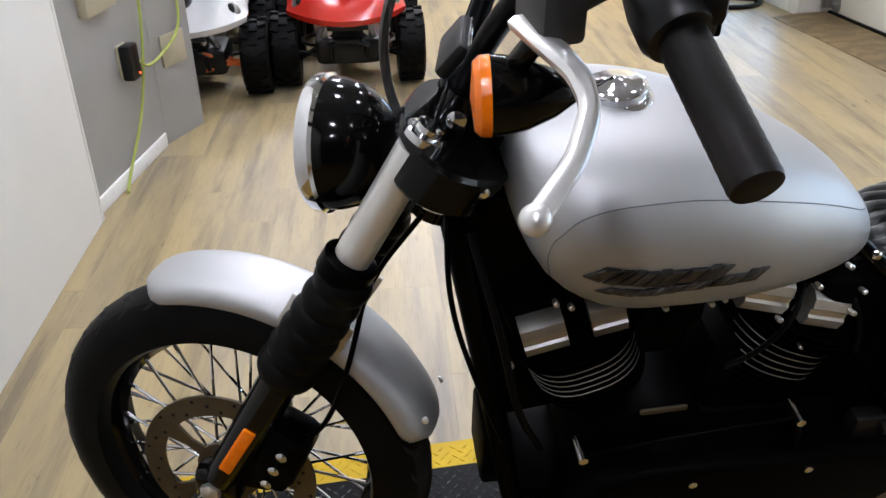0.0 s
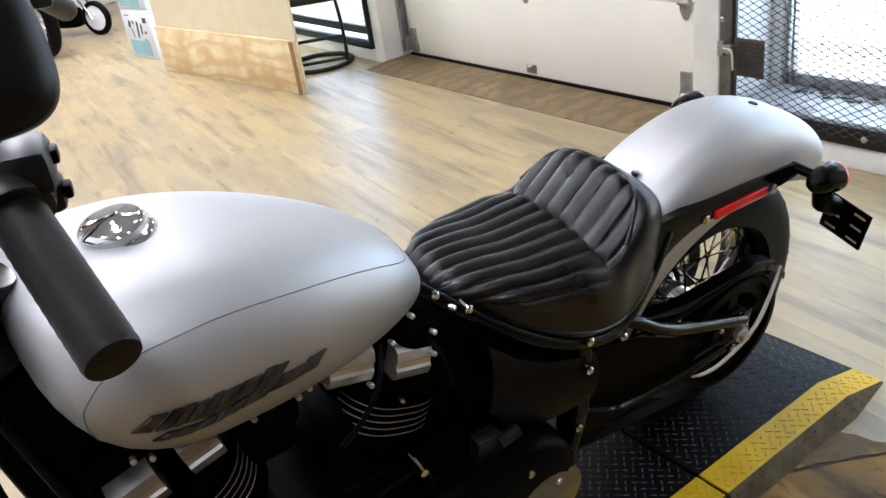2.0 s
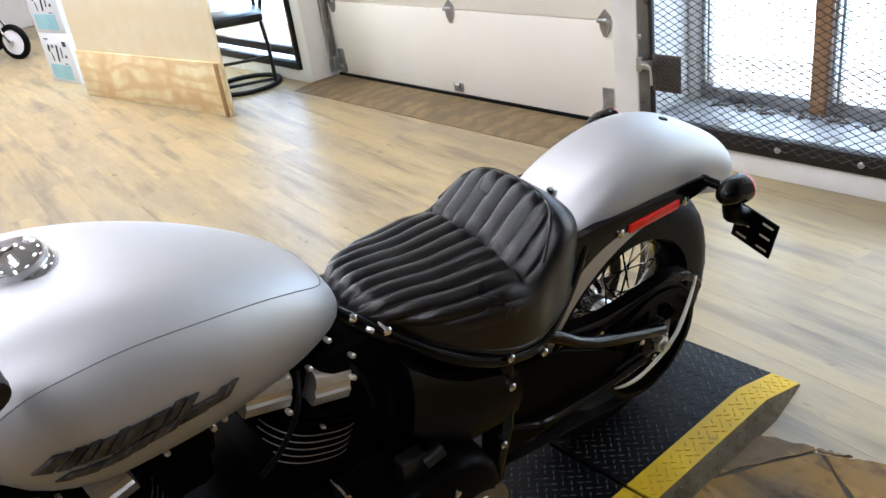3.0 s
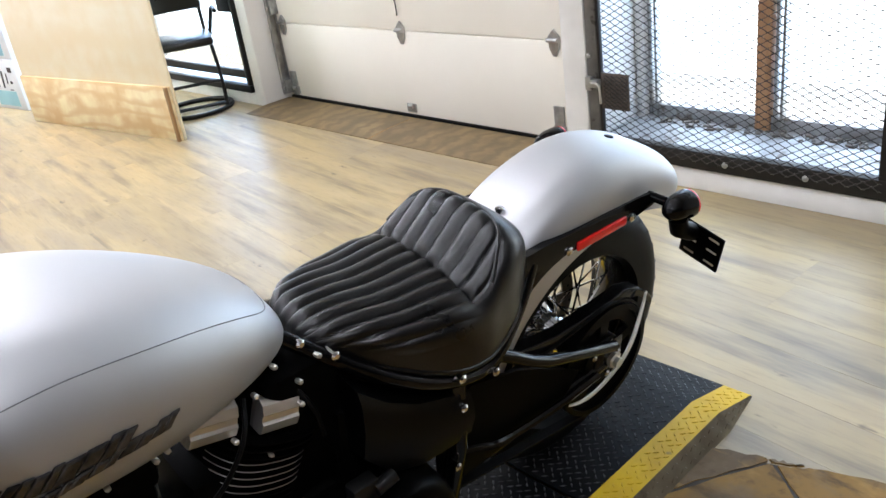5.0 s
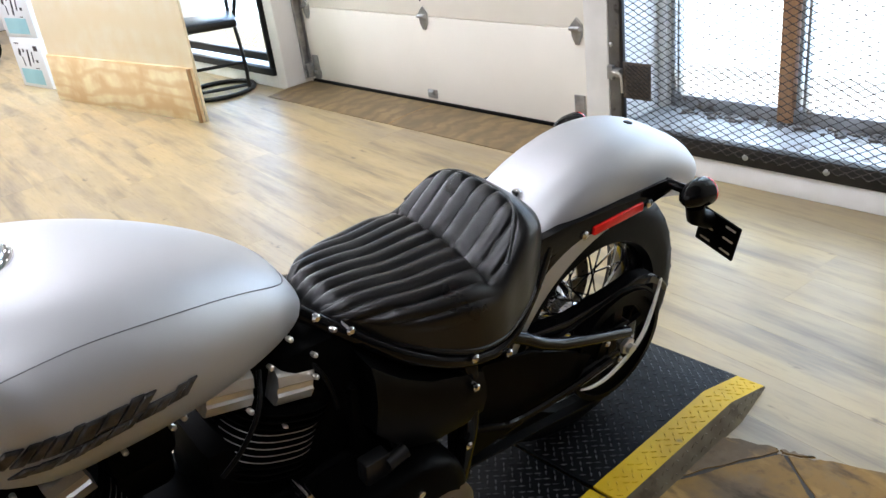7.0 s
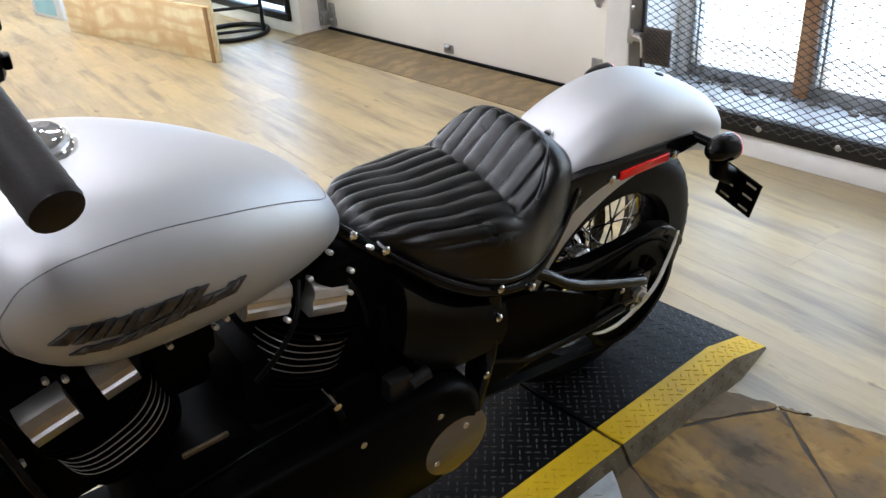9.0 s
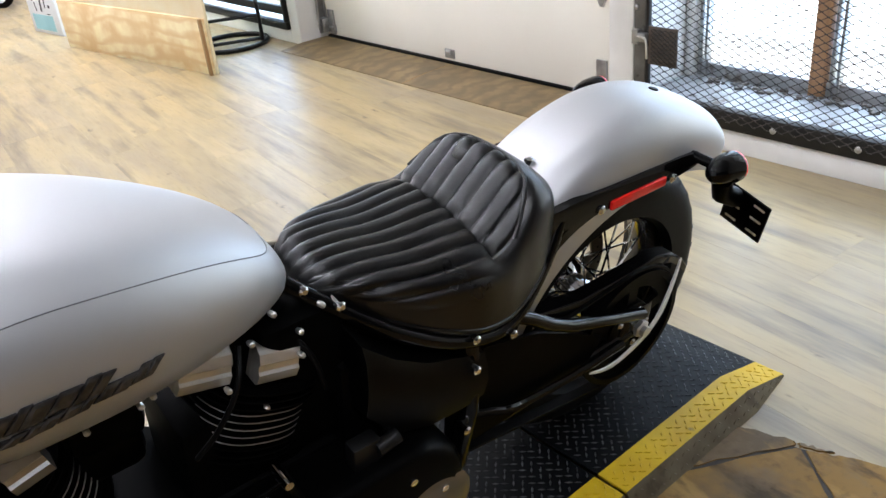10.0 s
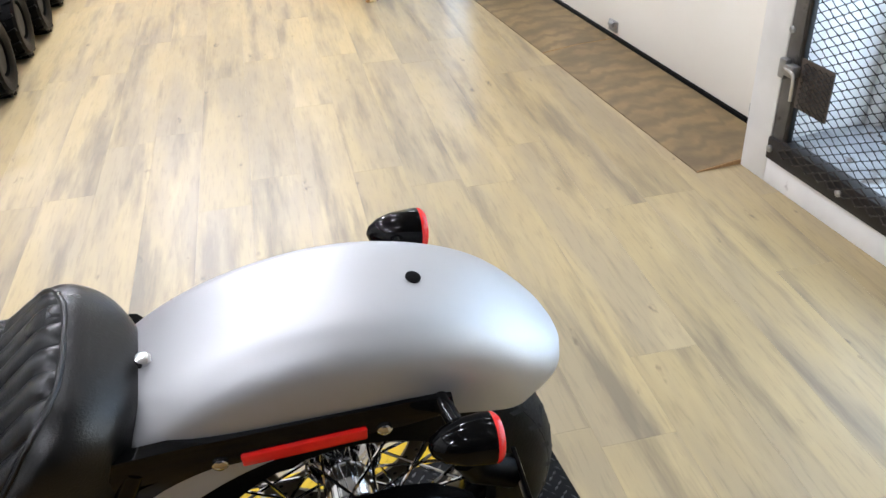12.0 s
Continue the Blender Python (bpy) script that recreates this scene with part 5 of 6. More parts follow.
    rows = [(0.985, 0.655, 0.50), (1.04, 0.600, 0.43), (1.10, 0.558, 0.405), (1.17, 0.530, 0.40), (1.215, 0.515, 0.405)]
    sc.loft([[(x, -0.10, t), (x, -0.152, t - 0.006), (x, -0.162, t - 0.03), (x, -0.165, (t + b) / 2), (x, -0.155, b + 0.01), (x, -0.10, b)] for x, t, b in rows])
    part("side_cover", sc, M_COVER, bike, "satin black side cover")
    part("battery_box", S().box((1.09, 0, 0.48), (0.24, 0.22, 0.20), 0.015), M_SATIN, bike)
    for x, y, z in ((1.179, -0.168, 0.570), (1.262, -0.164, 0.534), (1.185, -0.166, 0.500), (1.022, -0.158, 0.455), (0.948, -0.065, 0.712), (1.175, -0.16, 0.36), (0.985, -0.10, 0.690)):
        b = S().lathe([(0, 0.0078), (0.005, 0.0078), (0.008, 0.004)], (x, y, z), (0, -1, 0.15), 14)
        b.cyl((x, y + 0.02, z), (x, y, z), 0.006, n=8)
        part("bolt", b, M_CHROME, bike)
    cl = S().box((0.975, -0.155, 0.445), (0.05, 0.03, 0.05), 0.006)
    cl.cyl((0.99, -0.17, 0.45), (1.03, -0.168, 0.455), 0.013, n=12)
    part("switch_block", cl, M_PLASTIC, bike)
    part("transmission", S().box((1.05, 0.02, 0.33), (0.22, 0.22, 0.18), 0.03), M_ENGINE, bike)
    # foot controls and stand
    fc = S().tube([(0.47, -0.10, 0.24), (0.46, -0.20, 0.235), (0.455, -0.25, 0.235)], 0.012, 10)
    fc.cyl((0.455, -0.24, 0.235), (0.455, -0.335, 0.235), 0.018, n=14)
    part("foot_peg", fc, M_SATIN, bike, "black rubber foot peg")
    part("foot_lever", S().tube([(0.50, -0.19, 0.27), (0.44, -0.21, 0.25), (0.36, -0.23, 0.27), (0.33, -0.29, 0.285)], 0.009, 8), M_SATIN, bike)
    part("side_stand", S().tube([(0.80, -0.12, 0.17), (0.86, -0.22, 0.09), (0.90, -0.272, 0.046)], 0.013, 10), M_SATIN, bike)
    # wiring and hoses on the left
    for pts, r in (([(0.36, -0.06, 0.80), (0.40, -0.12, 0.66), (0.43, -0.12, 0.50), (0.47, -0.13, 0.42)], 0.006), ([(0.835, -0.09, 0.69), (0.815, -0.125, 0.655), (0.775, -0.13, 0.60), (0.745, -0.11, 0.55)], 0.0042), ([(0.918, -0.09, 0.66), (0.935, -0.11, 0.62), (0.945, -0.11, 0.56)], 0.0045)):
        part("cable", S().tube(pts, r, 8, smooth=2), M_RUBBER, bike)


M_FIN = mat("machined_fin_edge", (0.50, 0.50, 0.49), (0.36, 0.36, 0.35), 0.36, 0.9, scale=20)
M_DERBY = mat("brushed_clutch_cover", (0.38, 0.34, 0.29), (0.26, 0.23, 0.19), 0.26, 1.0, scale=5, stretch=(1, 1, 3), rough2=0.42)
build_engine()


# ---- front end, turned with the steering ----
def fork_x(z):
    return 0.535 * (z - 0.325)


def fpart(name, sh, material, label="", angle=38, parent=None):
    if parent:
        return part(name, sh, material, parent, label, angle=angle)
    return part(name, sh, material, bike, label, m=STEER, angle=angle)


def build_fork():
    for s in (-1, 1):
        y = s * 0.100

        def P(z, dx=0.0, yy=y):
            return (fork_x(z) + dx, yy, z)
        lg = fpart("fork_leg", S().cyl(P(0.345), P(0.60), 0.029, 0.031, 24), M_BLACK, "gloss black lower fork leg")
        part("axle_lug", S().box(P(0.335), (0.075, 0.045, 0.06), 0.014), M_BLACK, lg)
        part("axle_cap", S().lathe([(0, 0.017), (0.010, 0.017), (0.014, 0.009)], (0.0, y + s * 0.022, 0.332), (0, s, 0), 6), M_STEEL, lg)
        part("stanchion", S().cyl(P(0.58), P(0.925), 0.0245, n=28), M_TUBE, lg, "satin steel fork tube")
        # ribbed gaiter
        prof = []
        z0, z1 = 0.565, 0.745
        L = (z1 - z0) / math.cos(RAKE)
        for i in range(49):
            t = i / 48
            prof.append((t * L, 0.0405 + 0.0055 * abs(math.sin(t * math.pi * 6)) ** 0.8 - 0.006 * t))
        part("gaiter", S().lathe([(0, 0.03)] + prof + [(L, 0.028)], P(z0), (math.sin(RAKE), 0, math.cos(RAKE)), 30), M_RUBBER, lg, "ribbed rubber fork boot")
        part("gaiter_clamp", S().lathe([(-0.004, 0.030), (-0.004, 0.038), (0.022, 0.038), (0.026, 0.030)], P(0.745), (math.sin(RAKE), 0, math.cos(RAKE)), 24), M_SATIN, lg)
        part("reflector", S().box((fork_x(0.43) + 0.0, y + s * 0.031, 0.43), (0.021, 0.008, 0.100), 0.004, Matrix.Rotation(RAKE, 4, "Y")), M_AMBER, lg, "amber fork reflector")
    # clamps
    for z, th, nm in ((0.912, 0.058, "upper_clamp"),):
        sh = S()
        rot = Matrix.Rotation(RAKE, 4, "Y")
        out = []
        for i in range(48):
            a = i * math.tau / 48
            out.append(Vector((0.036 + 0.080 * math.copysign(abs(math.cos(a)) ** 0.8, math.cos(a)) * (1.0 - 0.35 * abs(math.sin(a)) ** 3), 0.142 * math.copysign(abs(math.sin(a)) ** 0.75, math.sin(a)), 0)))
        o = Vector((fork_x(z), 0, z))
        sh.loft([[o + rot @ (p * k + Vector((0, 0, h))) for p in out] for h, k in ((-th / 2, 0.96), (-th / 2 + 0.005, 1.0), (th / 2 - 0.005, 1.0), (th / 2, 0.96))])
        fpart(nm, sh, M_BLACK, "gloss black fork clamp")
        for s in (-1, 1):
            if nm == "upper_clamp":
                fpart("fork_cap", S().lathe([(0, 0.026), (0.010, 0.026), (0.012, 0.017), (0.02, 0.017), (0.022, 0.010)], (fork_x(z) + th / 2 * math.sin(RAKE), s * 0.1, z + th / 2 * math.cos(RAKE)), (math.sin(RAKE), 0, math.cos(RAKE)), 24), M_CHROME)
            fpart("pinch_bolt", S().lathe([(0, 0.008), (0.008, 0.008), (0.011, 0.004)], (fork_x(z) + 0.085, s * 0.095, z - 0.035), (0.5, s * 0.8, -0.2), 10), M_CHROME)
    # shroud between the tubes
    fpart("neck_shroud", S().box((fork_x(0.865) + 0.045, 0, 0.865), (0.09, 0.13, 0.08), 0.02, Matrix.Rotation(RAKE, 4, "Y")), M_SATIN)
    # front fender
    rings = []
    N = 44
    for i in range(N + 1):
        t = i / N
        a = radians(19 + 89.5 * t)
        k = 1.0
        e = min(t, 1 - t) / 0.075
        if e < 1:
            k = math.sqrt(max(0.0, 1 - (1 - e) ** 2))
        ring, rin = [], []
        for j in range(23):
            b = math.pi * j / 22 - math.pi / 2
            y = 0.067 * math.copysign(abs(math.sin(b)) ** 0.75, math.sin(b)) * (0.55 + 0.45 * k)
            r = 0.318 + (0.351 - 0.318) * abs(math.cos(b)) ** 0.62 * (0.4 + 0.6 * k) + 0.018 * (1 - k)
            ring.append((r * math.cos(a), y, 0.318 + r * math.sin(a)))
            r2 = r - 0.003
            rin.append((r2 * math.cos(a), y * 0.965, 0.318 + r2 * math.sin(a)))
        rings.append(ring + rin[::-1])
    ff = fpart("front_fender", S().loft(rings), M_SILVER, "satin silver front fender", angle=50)
    for s in (-1, 1):
        part("fender_bracket", S().box((fork_x(0.62) + 0.012, s * 0.072, 0.635), (0.10, 0.008, 0.055), 0.004, Matrix.Rotation(RAKE, 4, "Y")), M_STEEL, ff)
        part("rivet", S().lathe([(0, 0.006), (0.004, 0.005), (0.005, 0.0)], (0.322, s * 0.050, 0.475), (0.8, s * 0.6, 0.3), 10), M_STEEL, ff)
    # caliper behind the left leg
    ca = S().box((0.105, -0.074, 0.395), (0.075, 0.075, 0.125), 0.02, Matrix.Rotation(radians(25), 4, "Y"))
    ca.box((0.06, -0.088, 0.36), (0.06, 0.03, 0.07), 0.01)
    cp = fpart("brake_caliper", ca, M_SATIN, "black brake caliper")
    for p in ((0.09, -0.113, 0.36), (0.12, -0.113, 0.42), (0.105, -0.113, 0.39)):
        part("bolt", S().lathe([(0, 0.009), (0.007, 0.009), (0.010, 0.005)], p, (0, -1, 0), 12), M_CHROME, cp)
    # lamp: bowl, bezel, lens
    o, ax = Vector((0.205, 0, 0.880)), Vector((-1, 0, -0.06)).normalized()
    bowl = S().lathe([(-0.068, 0.018), (-0.062, 0.040), (-0.046, 0.063), (-0.022, 0.079), (0.004, 0.087), (0.024, 0.089)], o, ax, 48)
    hl = fpart("headlight", bowl, M_BLACK, "gloss black bullet headlight")
    part("bezel", S().lathe([(0.020, 0.089), (0.024, 0.093), (0.036, 0.093), (0.043, 0.089), (0.045, 0.083), (0.040, 0.080), (0.02, 0.080)], o, ax, 48, closed=True), M_CHROME, hl, "chrome lamp bezel")
    part("lens", S().lathe([(0.038, 0.082), (0.044, 0.068), (0.049, 0.042), (0.051, 0.0)], o, ax, 48), M_GLASS, hl, "clear reflector lens")
    part("headlight_mount", S().box((0.265, 0, 0.885), (0.06, 0.05, 0.05), 0.012), M_SATIN, hl)


build_fork()


# ---- handlebar and controls ----
BEND = [(0.352, 0.055, 0.955), (0.362, 0.068, 1.01), (0.398, 0.140, 1.11), (0.445, 0.270, 1.195), (0.487, 0.34, 1.207), (0.519, 0.403, 1.179), (0.54, 0.465, 1.147), (0.552, 0.50, 1.13)]


def bpart(name, sh, material, label="", angle=38):
    return part(name, sh, material, bike, label, m=STEERB, angle=angle)


def build_bars():
    full = [(p[0], -p[1], p[2]) for p in BEND[::-1]] + BEND
    hb = bpart("handlebar", S().tube(full, 0.0135, 14, smooth=2), M_SATIN, "satin black handlebar")
    for s in (-1, 1):
        rs = S().tube([(0.338, s * 0.05, 0.930), (0.348, s * 0.053, 0.965), (0.360, s * 0.064, 1.00)], 0.021, 16)
        part("riser", rs, M_BLACK, hb, "gloss black riser")
        part("riser_bolt", S().lathe([(0, 0.012), (0.006, 0.012), (0.009, 0.006)], (0.352, s * 0.074, 0.965), (0, s, 0), 12), M_CHROME, hb)
    # small riser gauge
    g = S().box((0.345, 0, 1.025), (0.02, 0.115, 0.05), 0.008, Matrix.Rotation(radians(40), 4, "Y"))
    gg = bpart("gauge", g, M_PLASTIC, "slim riser gauge")
    part("gauge_glass", S().box((0.354, 0, 1.031), (0.004, 0.10, 0.036), 0.003, Matrix.Rotation(radians(40), 4, "Y")), M_GLASS, gg)
    for s in (-1, 1):
        e = Vector((0.554, s * 0.509, 1.126))
        d = Vector((0.28, s * 0.85, -0.43)).normalized()
        st = e - d * 0.125
        gr = S()
        L = 0.125
        prof = [(0, 0.0165)]
        for i in range(26):
            t = i / 25
            prof.append((0.002 + t * (L - 0.006), 0.0178 + (0.0004 if i % 2 else 0)))
        prof += [(L, 0.0172), (L + 0.0015, 0.0145), (L + 0.0015, 0.0)]
        bpart("grip", S().lathe(prof, st, d, 26), M_GRIP, "black rubber handlebar grip")
        # switch housing
        sh = S()
        c = st - d * 0.026
        sh.lathe([(-0.030, 0.018), (-0.026, 0.025), (-0.006, 0.028), (0.018, 0.028), (0.026, 0.024), (0.028, 0.018)], c, d, 24)
        sh.box(c + Vector((0.018, 0, 0.012)), (0.035, 0.05, 0.032), 0.008)
        sh.box(c + Vector((0.02, s * -0.02, -0.016)), (0.03, 0.03, 0.026), 0.007)
        sw = bpart("switch_housing", sh, M_PLASTIC, "black switch housing")
        part("button", S().box(c + Vector((0.037, 0.0, 0.016)), (0.006, 0.016, 0.010), 0.002), M_SATIN, sw)
        part("button", S().box(c + Vector((0.037, s * -0.012, -0.014)), (0.006, 0.014, 0.010), 0.002), M_SATIN, sw)
        # lever perch and lever
        pp = st - d * 0.078
        pe = S().lathe([(-0.014, 0.018), (-0.012, 0.023), (0.012, 0.023), (0.014, 0.018)], pp, d, 20)
        box_c = Vector((0.430, s * 0.378, 1.190))
        pe.box(box_c, (0.036, 0.048, 0.040), 0.006, Matrix.Rotation(radians(-25 * s), 4, "Z"))
        pe.tube([pp, (pp + box_c) / 2, box_c], 0.013, 10)
        pc = bpart("lever_perch", pe, M_PERCH, "satin black lever perch")
        part("perch_screw", S().lathe([(0, 0.008), (0.006, 0.008), (0.009, 0.004)], box_c + Vector((0.01, s * 0.03, 0.022)), (0, 0, 1), 12), M_CHROME, pc)
        lv = S()
        path = [(0.416, s * 0.374, 1.178), (0.430, s * 0.402, 1.172), (0.449, s * 0.430, 1.163), (0.456, s * 0.454, 1.150), (0.446, s * 0.490, 1.131), (0.42, s * 0.535, 1.113)]
        rings = []
        pv = [Vector(p) for p in path]
        fine = []
        for i in range(len(pv) - 1):
            for k in range(6):
                fine.append(pv[i].lerp(pv[i + 1], k / 6))
        fine.append(pv[-1])
        for _ in range(2):
            fine = [fine[0]] + [(a + b * 2 + c2) / 4 for a, b, c2 in zip(fine, fine[1:], fine[2:])] + [fine[-1]]
        for i, p in enumerate(fine):
            t = i / (len(fine) - 1)
            dd = (fine[min(i + 1, len(fine) - 1)] - fine[max(i - 1, 0)]).normalized()
            up = Vector((0.3, 0, 1))
            up = (up - dd * up.dot(dd)).normalized()
            sd = dd.cross(up)
            hw, hh = 0.019 - 0.011 * min(1, t * 1.9), 0.0085 - 0.003 * t
            rings.append([p + sd * (hw * math.cos(q * math.tau / 10)) + up * (hh * math.sin(q * math.tau / 10)) for q in range(10)])
        lv.loft(rings)
        lv.ball(path[-1], 0.0105, 14)
        bpart("lever", lv, M_LEVER, "polished alloy control lever")
        # front turn signal: bullet with amber lens forwards
        o = Vector((0.400, s * 0.357, 1.116))
        ax = Vector((-1, s * 0.08, -0.05)).normalized()
        ts = S().lathe([(-0.060, 0.003), (-0.055, 0.009), (-0.040, 0.019), (-0.018, 0.028), (0.0, 0.0312), (0.010, 0.032)], o, ax, 28)
        ts.cyl(o + Vector((0.005, 0, 0.02)), box_c + Vector((0, 0, -0.01)), 0.009)
        tsn = bpart("turn_signal", ts, M_BLACK, "gloss black bullet turn signal")
        part("lens", S().lathe([(0.010, 0.032), (0.018, 0.0316), (0.023, 0.027), (0.026, 0.0)], o, ax, 28), M_AMBER, tsn, "amber lens")
        # mirror
        mo = Vector((0.518, s * 0.502, 1.300))
        mx = Vector((0.98, s * 0.08, 0.10)).normalized()
        mz = Vector((-0.036, s * -0.315, 0.95))
        mz = (mz - mx * mz.dot(mx)).normalized()
        out = []
        for q in range(44):
            a = q * math.tau / 44
            cx_, sz_ = math.cos(a), math.sin(a)
            px = 0.056 * math.copysign(abs(cx_) ** 0.55, cx_)
            pz = 0.038 * math.copysign(abs(sz_) ** 0.60, sz_) * (1.0 + 0.10 * px / 0.056)
            out.append((px, pz))
        nrm = mx.cross(mz)
        nrm = nrm if nrm.y * s > 0 else -nrm
        rings = []
        for dep, k in ((-0.006, 0.97), (0.0, 1.0), (0.008, 0.97), (0.016, 0.86), (0.022, 0.66), (0.025, 0.35)):
            rings.append([mo + mx * (x * k) + mz * (z * k) + nrm * dep for x, z in out])
        mr = bpart("mirror", S().loft(rings), M_MIRRORB, "black backed rear view mirror", angle=50)
        part("mirror_glass", S().loft([[mo + mx * (x * 0.93) + mz * (z * 0.93) + nrm * dep for x, z in out] for dep in (-0.0085, -0.0065)]), M_CHROME, mr)
        part("mirror_stem", S().tube([mo + nrm * 0.022 - mx * 0.032 - mz * 0.012, mo + nrm * 0.035 - mx * 0.055 - mz * 0.03, Vector((0.445, s * 0.44, 1.258)), pp + Vector((0, 0, 0.012))], 0.0075, 10, smooth=2), M_BLACK, mr)
        part("mirror_joint", S().ball(mo + nrm * 0.022 - mx * 0.032 - mz * 0.012, 0.014, 12), M_BLACK, mr)
    # cables
    for pts, r, mt_ in (([(0.428, -0.370, 1.212), (0.403, -0.309, 1.211), (0.348, -0.209, 1.204), (0.293, -0.106, 1.143), (0.262, -0.035, 1.051), (0.265, -0.010, 0.967), (0.285, -0.015, 0.925)], 0.0062, M_CABLE),
                        ([(0.46, 0.33, 1.15), (0.42, 0.25, 1.14), (0.37, 0.14, 1.06), (0.34, 0.085, 0.97), (0.33, 0.07, 0.87)], 0.0055, M_PLASTIC),
                        ([(0.31, -0.05, 0.82), (0.235, -0.07, 0.72), (0.215, -0.095, 0.62), (0.185, -0.105, 0.52), (0.15, -0.10, 0.455), (0.11, -0.09, 0.44)], 0.0040, M_SATIN),
                        ([(0.34, -0.05, 0.82), (0.345, -0.08, 0.70), (0.385, -0.10, 0.58), (0.43, -0.12, 0.48)], 0.0040, M_SATIN)):
        bpart("cable", S().tube(pts, r, 8, smooth=3), mt_)


M_PERCH = mat("grey_black_perch", (0.035, 0.035, 0.036), (0.022, 0.022, 0.023), 0.42, scale=14)
M_LEVER = mat("polished_lever", (0.80, 0.79, 0.77), (0.72, 0.71, 0.69), 0.34, 0.8, scale=8)
M_CABLE = mat("grey_braided_cable", (0.06, 0.06, 0.06), (0.03, 0.03, 0.03), 0.45, scale=60)
M_MIRRORB = mat("mirror_shell", (0.003, 0.003, 0.003), (0.006, 0.005, 0.005), 0.36, scale=6, spec=0.2)
build_bars()


# ---- quad bikes ----
def quad_tyre(r, w):
    prof = [(-w * 0.40, r * 0.52), (-w * 0.5, r * 0.66), (-w * 0.5, r * 0.86), (-w * 0.40, r * 0.95), (0, r * 0.97), (w * 0.40, r * 0.95), (w * 0.5, r * 0.86), (w * 0.5, r * 0.66), (w * 0.40, r * 0.52)]
    return S().lathe(prof, (0, 0, 0), (1, 0, 0), 36, closed=True)


def quad_tread(r, w):
    sh = S()
    n = 16
    for k in range(n):
        for s, off in ((-1, 0.0), (0, 0.5), (1, 0.0)):
            a = (k + off) * math.tau / n
            m = Matrix.Rotation(a, 4, "X") @ Matrix.Translation((s * w * 0.30, 0, r * 0.965)) @ Matrix.Rotation(radians(22 * s), 4, "Z")
            sh.box((0, 0, 0), (w * 0.30, 0.026, r * 0.10), 0.0, m)
    return sh


